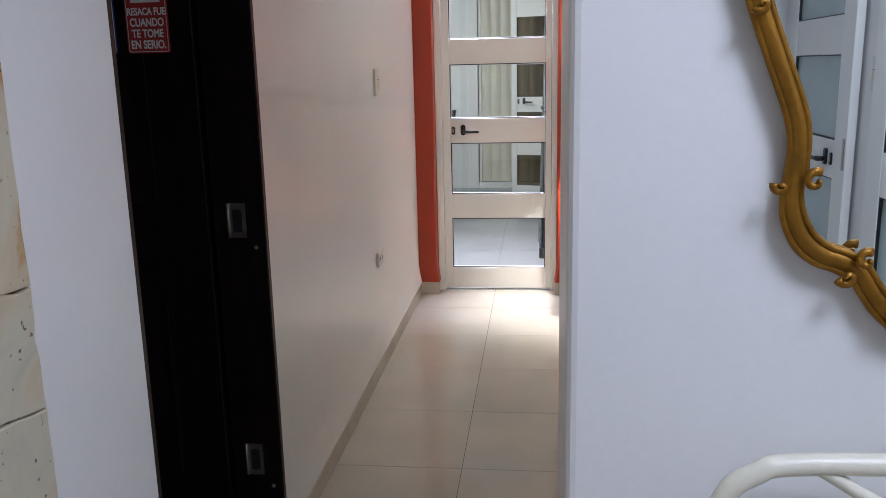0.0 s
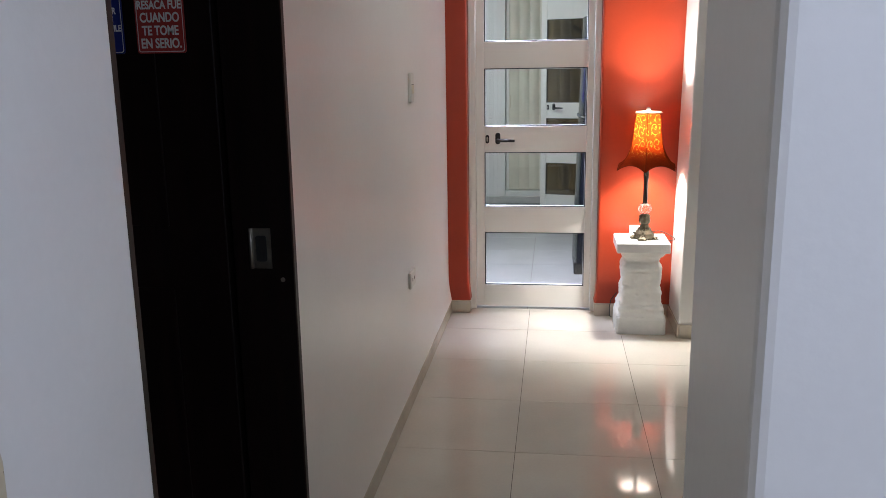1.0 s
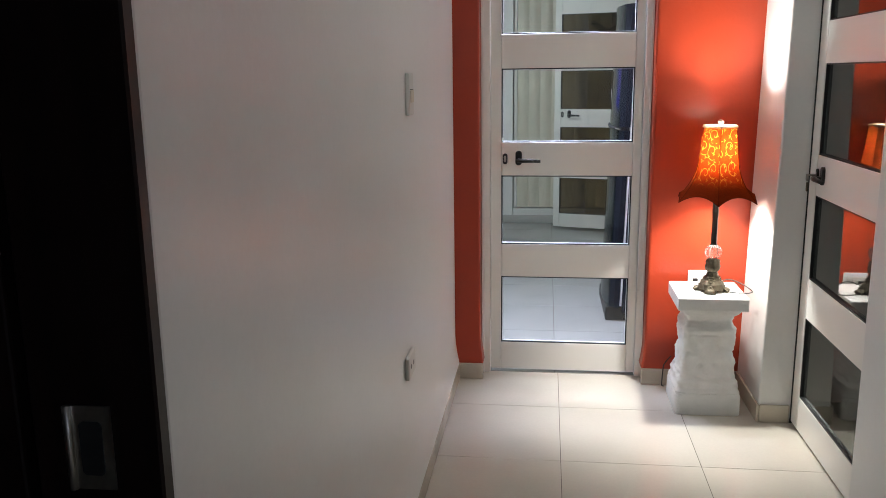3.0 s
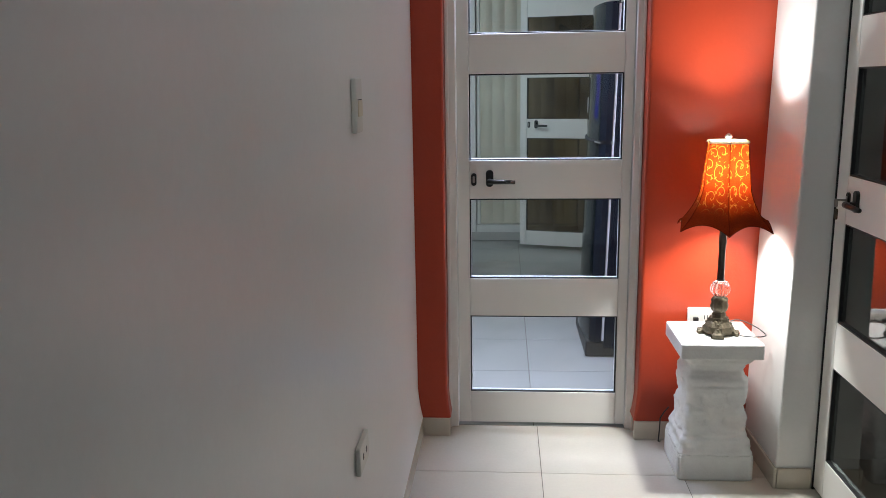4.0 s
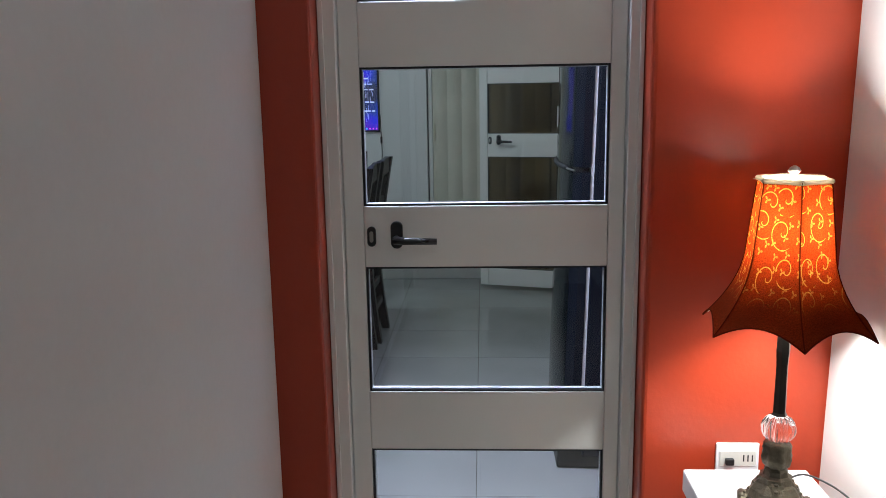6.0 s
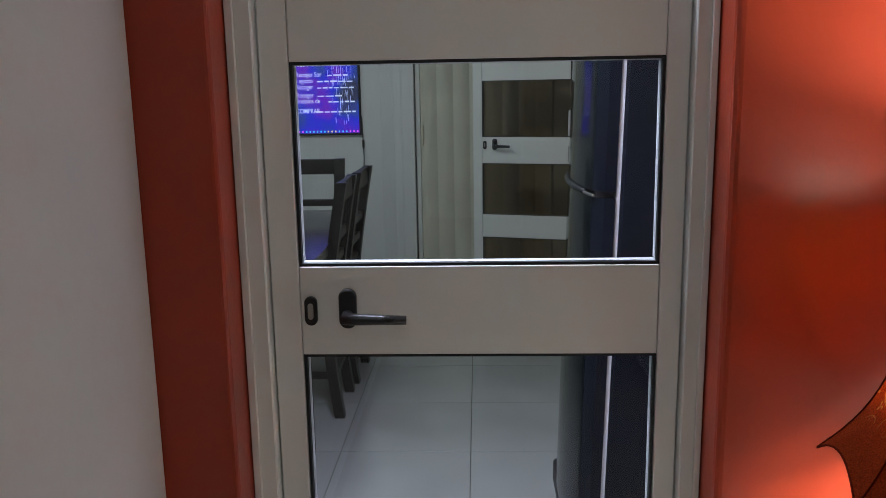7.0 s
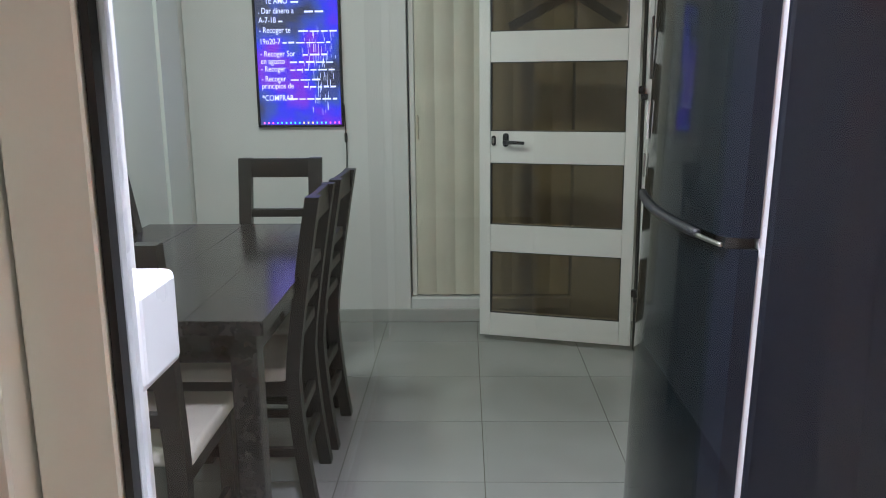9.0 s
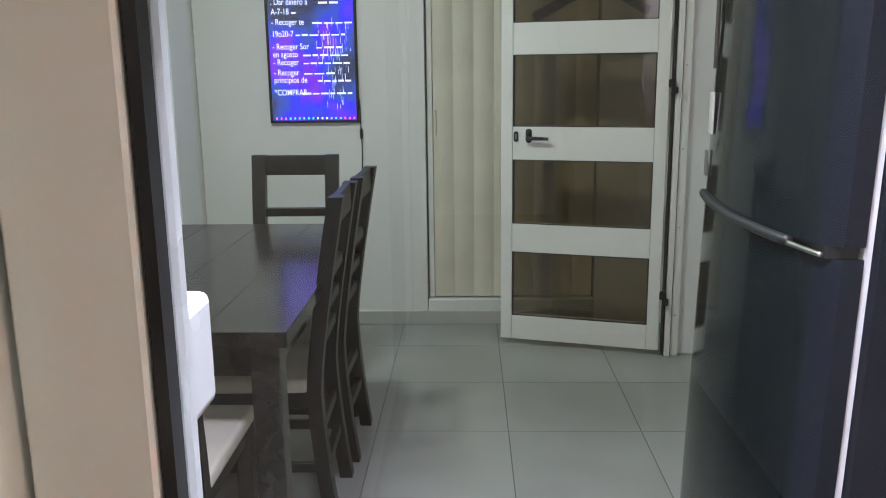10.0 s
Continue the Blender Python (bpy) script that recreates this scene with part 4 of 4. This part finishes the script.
# ---- kitchen ----
fridge = thing("refrigerator", pose(0.145, 5.654, 0), "dark blue two-door refrigerator with a curved steel front", "refrigerator")
FW, FH = 0.60, 1.74
part("body", box(0.012, 0.66, 0.0, FW, 0.05, FH, 0.008, 2), M["navy"], fridge, "navy sheet-metal cabinet")
part("door_seal", box(0.0, 0.0115, 0.006, FW - 0.006, 0.09, FH - 0.01), M["white_plastic"], fridge, "white door seal")


def fridge_door(z0, z1):
    bm = bmesh.new()
    n = 24
    outline = []
    for i in range(n + 1):
        u = i / n
        e = min(1.0, min(u, 1 - u) / 0.05)
        x = -0.052 - 0.032 * (1 - (2 * u - 1) ** 2) + 0.022 * (1 - math.sqrt(max(0.0, 1 - (1 - e) ** 2)))
        outline.append((x, FW * u))
    outline += [(-0.001, FW), (-0.001, 0.0)]
    lo = [bm.verts.new((x, y, z0)) for x, y in outline]
    hi = [bm.verts.new((x, y, z1)) for x, y in outline]
    k = len(lo)
    bm.faces.new(lo[::-1])
    bm.faces.new(hi)
    for i in range(k):
        f = bm.faces.new((lo[i], lo[(i + 1) % k], hi[(i + 1) % k], hi[i]))
        f.material_index = 1 if i in (0, n - 1, n, n + 2) else 0
    return bm


top_door = part("freezer_door", fridge_door(1.095, FH), M["fridge_front"], fridge, "curved dark steel upper door", True)
low_door = part("fridge_door", fridge_door(0.085, 1.077), M["fridge_front"], fridge, "curved dark steel lower door", True)

for ob in (top_door, low_door):
    for p in ob.data.polygons:
        p.use_smooth = abs(p.normal.z) < 0.5
    ob.data.set_sharp_from_angle(angle=radians(40))
top_door.data.materials.append(M["navy"])
low_door.data.materials.append(M["navy"])


def arc(u0, u1, off, z, n=14):
    return [(-0.052 - off - 0.032 * (1 - (2 * u - 1) ** 2), FW * u, z) for u in [u0 + (u1 - u0) * i / n for i in range(n + 1)]]


part("handle", tube(arc(0.15, 0.975, 0.003, 1.086, 24), 0.0088, 8), M["gasket"], top_door, "black grip along the door split", smooth=True)
part("handle_trim", tube(arc(0.012, 0.15, 0.004, 1.084), 0.0042, 6), M["steel"], top_door, "chrome trim", smooth=True)
part("base_grille", box(-0.075, 0.62, 0.02, FW - 0.02, 0.0, 0.083, 0.01, 2), M["gasket"], fridge, "black base plinth")
part("hinge", box(-0.05, -0.005, 0.01, 0.06, 1.0775, 1.0945), M["gasket"], low_door)
LEAN = 0.028  # it leans back a little
for ob in fridge.children_recursive:
    for v in ob.data.vertices:
        v.co.x += LEAN * v.co.z
for y, z, w, h, mt in ((0.535, 1.25, 0.05, 0.08, "ivory"), (0.55, 1.40, 0.04, 0.13, "brown_slat"), (0.51, 1.60, 0.05, 0.05, "gold"), (0.56, 1.15, 0.03, 0.05, "steel")):
    u = y / FW
    x = -0.052 - 0.032 * (1 - (2 * u - 1) ** 2)
    mg = thing("fridge_magnet", pose(0.145 + LEAN * z + x - 0.005, 5.654 + y, z, 0, 0, -90 - 9), "small magnet on the refrigerator door", "magnet")
    part("card", box(-w / 2, w / 2, -0.002, 0.002, -h / 2, h / 2, 0.001, 1), M[mt], mg)

# dining table
tab = thing("dining_table", pose(-1.18, 7.007, 0), "dark-stained wooden dining table", "table")
TW, TL = 0.40, 0.685
for i in range(4):
    x0 = -TW + 0.2 * i
    part("tabletop_plank", box(x0 + 0.0002, x0 + 0.1998, -TL, TL, 0.722, 0.76, 0.0015, 1), M["table_wood"], tab)
for sx in (-1, 1):
    for sy in (-1, 1):
        cx, cy = sx * (TW - 0.065), sy * (TL - 0.075)
        part("leg", box(cx - 0.035, cx + 0.035, cy - 0.035, cy + 0.035, 0, 0.7215, 0.005, 2), M["table_wood"], tab)
    part("apron", box(sx * (TW - 0.06) - 0.011, sx * (TW - 0.06) + 0.011, -TL + 0.115, TL - 0.115, 0.63, 0.7215, 0.002, 1), M["table_wood"], tab)
for sy in (-1, 1):
    part("apron", box(-TW + 0.105, TW - 0.105, sy * (TL - 0.075) - 0.011, sy * (TL - 0.075) + 0.011, 0.63, 0.7215, 0.002, 1), M["table_wood"], tab)


def ladder_chair():
    """Seat towards +y, backrest at y = 0, leaning back."""
    c = thing("dining_chair", pose(0, 0, 0), "dark-stained wooden dining chair with a cream seat", "chair", "chairs round the table")
    W = 0.35

    def back_y(z):
        if z < 0.44:
            return -0.04 * (1 - z / 0.44) ** 1.6
        return -0.085 * ((z - 0.44) / 0.56) ** 1.2

    for sx in (-1, 1):
        bm = bmesh.new()
        rings = []
        for i in range(15):
            z = 1.0 * i / 14
            y = back_y(z)
            x = sx * (W / 2 - 0.022)
            rings.append([bm.verts.new((x + a * (0.022 + 0.006 * z), y + b * 0.021, z)) for a, b in ((-1, -1), (1, -1), (1, 1), (-1, 1))])
        for q, w in zip(rings, rings[1:]):
            for k in range(4):
                bm.faces.new((q[k], q[(k + 1) % 4], w[(k + 1) % 4], w[k]))
        bm.faces.new(rings[0][::-1])
        bm.faces.new(rings[-1])
        part("back_post", bm, M["chair_wood"], c)
        part("leg", box(sx * (W / 2 - 0.022) - 0.021, sx * (W / 2 - 0.022) + 0.021, 0.36, 0.402, 0, 0.425, 0.004, 1), M["chair_wood"], c)
        part("side_rail", box(sx * (W / 2 - 0.022) - 0.011, sx * (W / 2 - 0.022) + 0.011, 0.018, 0.359, 0.375, 0.425, 0.002, 1), M["chair_wood"], c)
        part("stretcher", box(sx * (W / 2 - 0.022) - 0.009, sx * (W / 2 - 0.022) + 0.009, -0.01, 0.359, 0.17, 0.20, 0.002, 1), M["chair_wood"], c)
    for z, h in ((0.958, 0.082), (0.765, 0.036), (0.665, 0.036), (0.565, 0.036), (0.30, 0.036), (0.18, 0.036)):
        y = back_y(z)
        part("back_rail", box(-W / 2 + 0.045, W / 2 - 0.045, y - 0.012, y + 0.012, z - h / 2, z + h / 2, 0.003, 1), M["chair_wood"], c)
    part("front_rail", box(-W / 2 + 0.043, W / 2 - 0.043, 0.37, 0.392, 0.375, 0.425, 0.002, 1), M["chair_wood"], c)
    part("seat", box(-W / 2 - 0.005, W / 2 + 0.005, 0.018, 0.415, 0.4255, 0.47, 0.014, 3), M["cushion"], c, "cream upholstered seat", smooth=True)
    return c


first = ladder_chair()
first.matrix_world = pose(-0.820, 6.955, 0, 0, 0, 91)
copy_thing(first, pose(-0.810, 7.375, 0, 0, 0, 89))
copy_thing(first, pose(-1.09, 7.90, 0, 0, 0, 180))
copy_thing(first, pose(-1.12, 6.19, 0, 0, 0, 0))
copy_thing(first, pose(-1.525, 7.36, 0, 0, 0, -90))

# light-up writing board
M["board_glow"] = glow("lit_acrylic_blue", (0.06, 0.06, 0.9), 1.0)
nt = M["board_glow"].node_tree
g = nt.nodes.new("ShaderNodeNewGeometry")
nz = nt.nodes.new("ShaderNodeTexNoise")
nz.inputs["Scale"].default_value, nz.inputs["Detail"].default_value = 4.0, 3
nt.links.new(g.outputs["Position"], nz.inputs["Vector"])
rp = nt.nodes.new("ShaderNodeValToRGB")
rp.color_ramp.elements[0].position, rp.color_ramp.elements[1].position = 0.32, 0.68
rp.color_ramp.elements[0].color, rp.color_ramp.elements[1].color = (0.02, 0.025, 0.06, 1), (0.05, 0.02, 0.55, 1)
for pos, col in ((0.42, (0.02, 0.05, 0.32, 1)), (0.50, (0.015, 0.02, 0.6, 1)), (0.6, (0.12, 0.012, 0.5, 1))):
    rp.color_ramp.elements.new(pos).color = col
nt.links.new(nz.outputs["Fac"], rp.inputs["Fac"])
nt.links.new(rp.outputs[0], nt.nodes["Principled BSDF"].inputs["Emission Color"])
nt.nodes["Principled BSDF"].inputs["Base Color"].default_value = (0.02, 0.02, 0.04, 1)
nt.nodes["Principled BSDF"].inputs["Roughness"].default_value = 0.15
nt.nodes["Principled BSDF"].inputs["Emission Strength"].default_value = 1.0
M["neon_ink"] = glow("fluorescent_marker", (0.55, 0.6, 1.0), 0.75)
for k, col in (("pink", (1.0, 0.12, 0.8)), ("cyan", (0.05, 0.75, 1.0)), ("amber", (1.0, 0.75, 0.15))):
    M["led_" + k] = glow("led_" + k, col, 0.9)
board = thing("light_up_board", pose(-1.153, 8.819, 1.083), "wall-hung light-up writing board glowing blue and violet", "writing board")
BW, BH = 0.457, 0.675
part("panel", box(-BW / 2 + 0.012, BW / 2 - 0.012, -0.014, -0.004, 0.012, BH - 0.012), M["board_glow"], board, "lit acrylic writing panel")
part("frame_bar", box(-BW / 2, BW / 2, -0.022, 0, 0, 0.0125, 0.002, 1), M["gasket"], board)
part("frame_bar", box(-BW / 2, BW / 2, -0.022, 0, BH - 0.0125, BH, 0.002, 1), M["gasket"], board)
part("frame_bar", box(-BW / 2, -BW / 2 + 0.0125, -0.022, 0, 0.013, BH - 0.013, 0.002, 1), M["gasket"], board)
part("frame_bar", box(BW / 2 - 0.0125, BW / 2, -0.022, 0, 0.013, BH - 0.013, 0.002, 1), M["gasket"], board)
rnd = random.Random(5)
lines = ((0.634, "    TE AMO", 0.22), (0.585, ". Dar dinero a", 0.34), (0.538, "A-7-18", 0.12), (0.488, "- Recoger te", 0.37), (0.430, "19o20-7", 0.35), (0.368, "- Recoger Sor", 0.36), (0.330, "en agosto", 0.36), (0.291, "- Recoger", 0.36), (0.240, "- Recoger", 0.32), (0.203, "principios de", 0.38), (0.140, "*COMPRAR", 0.40), (0.104, "", 0.12))
for z, text, length in lines:
    x = -0.20
    if text:
        words(text, 0.042, x, -0.0148, z, M["neon_ink"], board, "writing", "LEFT", 0.78, 0.006)
        x += 0.0172 * len(text)
    elif z < 0.12:
        x = 0.06
    while x < -0.20 + length:
        w = 0.022 + 0.03 * rnd.random()
        part("writing_bar", box(x, x + w, -0.0152, -0.0145, z + 0.003, z + 0.009 + 0.004 * rnd.random()), M["neon_ink"], board)
        x += w + 0.009
for i in range(90):
    x = rnd.triangular(0.0, 0.20, 0.12)
    z = 0.06 + 0.42 * rnd.random()
    part("marker_smear", box(x, x + 0.0016, -0.0150, -0.0145, z, z + 0.015 + 0.03 * rnd.random()), M["neon_ink"], board)
for i in range(18):
    part("led", box(-0.20 + i * 0.0235, -0.192 + i * 0.0235, -0.0152, -0.0145, 0.018, 0.028), M["led_" + ("pink", "cyan", "cyan", "amber", "cyan", "pink")[i // 3]], board, "row of small lights")
wire = part("wire", tube(smooth_path([(-0.922, 8.812, 1.20), (-0.918, 8.806, 1.06), (-0.915, 8.806, 0.95), (-0.92, 8.81, 0.8), (-0.925, 8.812, 0.5)], 5), 0.003, 6), M["cable"], smooth=True)
tagged(wire, "thin dark wire hanging from the writing board", "wire")
part("wire_switch", box(-0.924, -0.910, 8.797, 8.812, 1.0, 1.05, 0.003, 1), M["cable"], wire)

# folding door in its niche
fold = thing("folding_door", pose(-0.584, 8.87, 0.138), "cream vinyl accordion folding door, drawn across the niche", "folding door", kind="structure")
x = 0.035
while x < 0.80:
    w = 0.105
    bm = bmesh.new()
    rows = []
    for i in range(9):
        u = i / 8
        y = -0.011 * math.sin(math.pi * u)
        rows.append([bm.verts.new(v) for v in ((x + w * u, y, 0.005), (x + w * u, y, 2.1), (x + w * u, y + 0.006, 2.1), (x + w * u, y + 0.006, 0.005))])
    for q, p in zip(rows, rows[1:]):
        for k in range(4):
            bm.faces.new((q[k], q[(k + 1) % 4], p[(k + 1) % 4], p[k]))
    bm.faces.new(rows[0])
    bm.faces.new(rows[-1][::-1])
    part("slat", bm, M["pleat"], fold, smooth=False)
    x += w
part("lead_post", box(0.004, 0.033, -0.01, 0.05, 0.0, 2.1, 0.004, 1), M["alu"], fold, "pale lead post")
part("latch", box(0.040, 0.052, -0.018, 0.004, 0.87, 1.0, 0.004, 2), M["yellowed"], fold, "yellowed latch handle")

# white panels on the kitchen's side wall, wall box
cl = thing("wall_panel_door", pose(-1.758, 7.3, 0), "white glossy panelled doors along the kitchen wall", "door panels", kind="structure")
M["gloss"] = mat("white_gloss_panel", (0.76, 0.78, 0.76), 0.12, vary=0.03, scale=3, bump=0.0, rough_vary=0.03)
for y0, y1, d in ((-1.2, -0.02, 0.02), (0.0, 0.61, 0.03), (0.625, 1.06, 0.02), (1.065, 1.14, 0.035), (1.145, 1.40, 0.02)):
    part("panel", box(0.001, d, y0, y1, 0.02, 2.2, 0.004, 2), M["gloss"], cl)
bx = thing("wall_box", pose(-0.659, 5.21, 1.094), "white plastic box fixed on the kitchen wall", "box")
part("housing", box(0.0, 0.06, -0.06, 0.05, -0.055, 0.052, 0.010, 3), M["white_plastic"], bx)

# ceiling lights, all out of view; the corridor fixture is made up to carry the fill
for nm, x, y in (("kitchen", -1.15, 7.0), ("kitchen_entry", -0.38, 5.06), ("front", 0.92, -0.25), ("corridor", -0.40, 3.0)):
    cl = thing("ceiling_light", pose(x, y, H), "square white ceiling light, unseen, switched on", "ceiling light")
    part("frame", box(-0.17, 0.17, -0.17, 0.17, -0.03, 0.0, 0.005, 1), M["white_plastic"], cl)
    part("diffuser", box(-0.155, 0.155, -0.155, 0.155, -0.034, -0.0302), M["lamp_panel"], cl, "glowing diffuser")

# ---- floors: grout beds and tiles ----
def tiled(name, label, x0, x1, y0, y1, ox, oy, tile_material):
    bed = structure(name, box(x0, x1, y0, y1, -0.1, -0.0015), M["grout"], label, "floor")
    cache = {}
    s, gap = 0.5, 0.003 if "kitchen" in name else 0.002

    def cuts(lo, hi, o):
        k = math.floor((lo - o) / s)
        edges = [lo]
        v = o + (k + 1) * s
        while v < hi - 1e-6:
            if v - lo > 0.01 and hi - v > 0.01:
                edges.append(v)
            v += s
        return edges + [hi]

    xs, ys = cuts(x0, x1, ox), cuts(y0, y1, oy)
    for a, b in zip(xs, xs[1:]):
        for c, d in zip(ys, ys[1:]):
            key = (round(b - a, 3), round(d - c, 3))
            if key not in cache:
                w, h = (b - a) / 2 - gap / 2, (d - c) / 2 - gap / 2
                bm = box(-w, w, -h, h, -0.009, 0.0)
                es = [e for e in bm.edges if all(v.co.z > -0.001 for v in e.verts)]
                bmesh.ops.bevel(bm, geom=es, offset=0.0004, segments=1, affect="EDGES")
                me = bpy.data.meshes.new("tile")
                bm.to_mesh(me)
                bm.free()
                me.materials.append(tile_material)
                cache[key] = me
            t = new("tile", cache[key])
            t.parent = bed
            t.location = ((a + b) / 2, (c + d) / 2, 0.0)
    return bed


tiled("floor", "glossy cream square floor tiles with thin grey joints", -0.82, 1.25, -2.6, 4.80, -0.206, 4.385, M["tile"])
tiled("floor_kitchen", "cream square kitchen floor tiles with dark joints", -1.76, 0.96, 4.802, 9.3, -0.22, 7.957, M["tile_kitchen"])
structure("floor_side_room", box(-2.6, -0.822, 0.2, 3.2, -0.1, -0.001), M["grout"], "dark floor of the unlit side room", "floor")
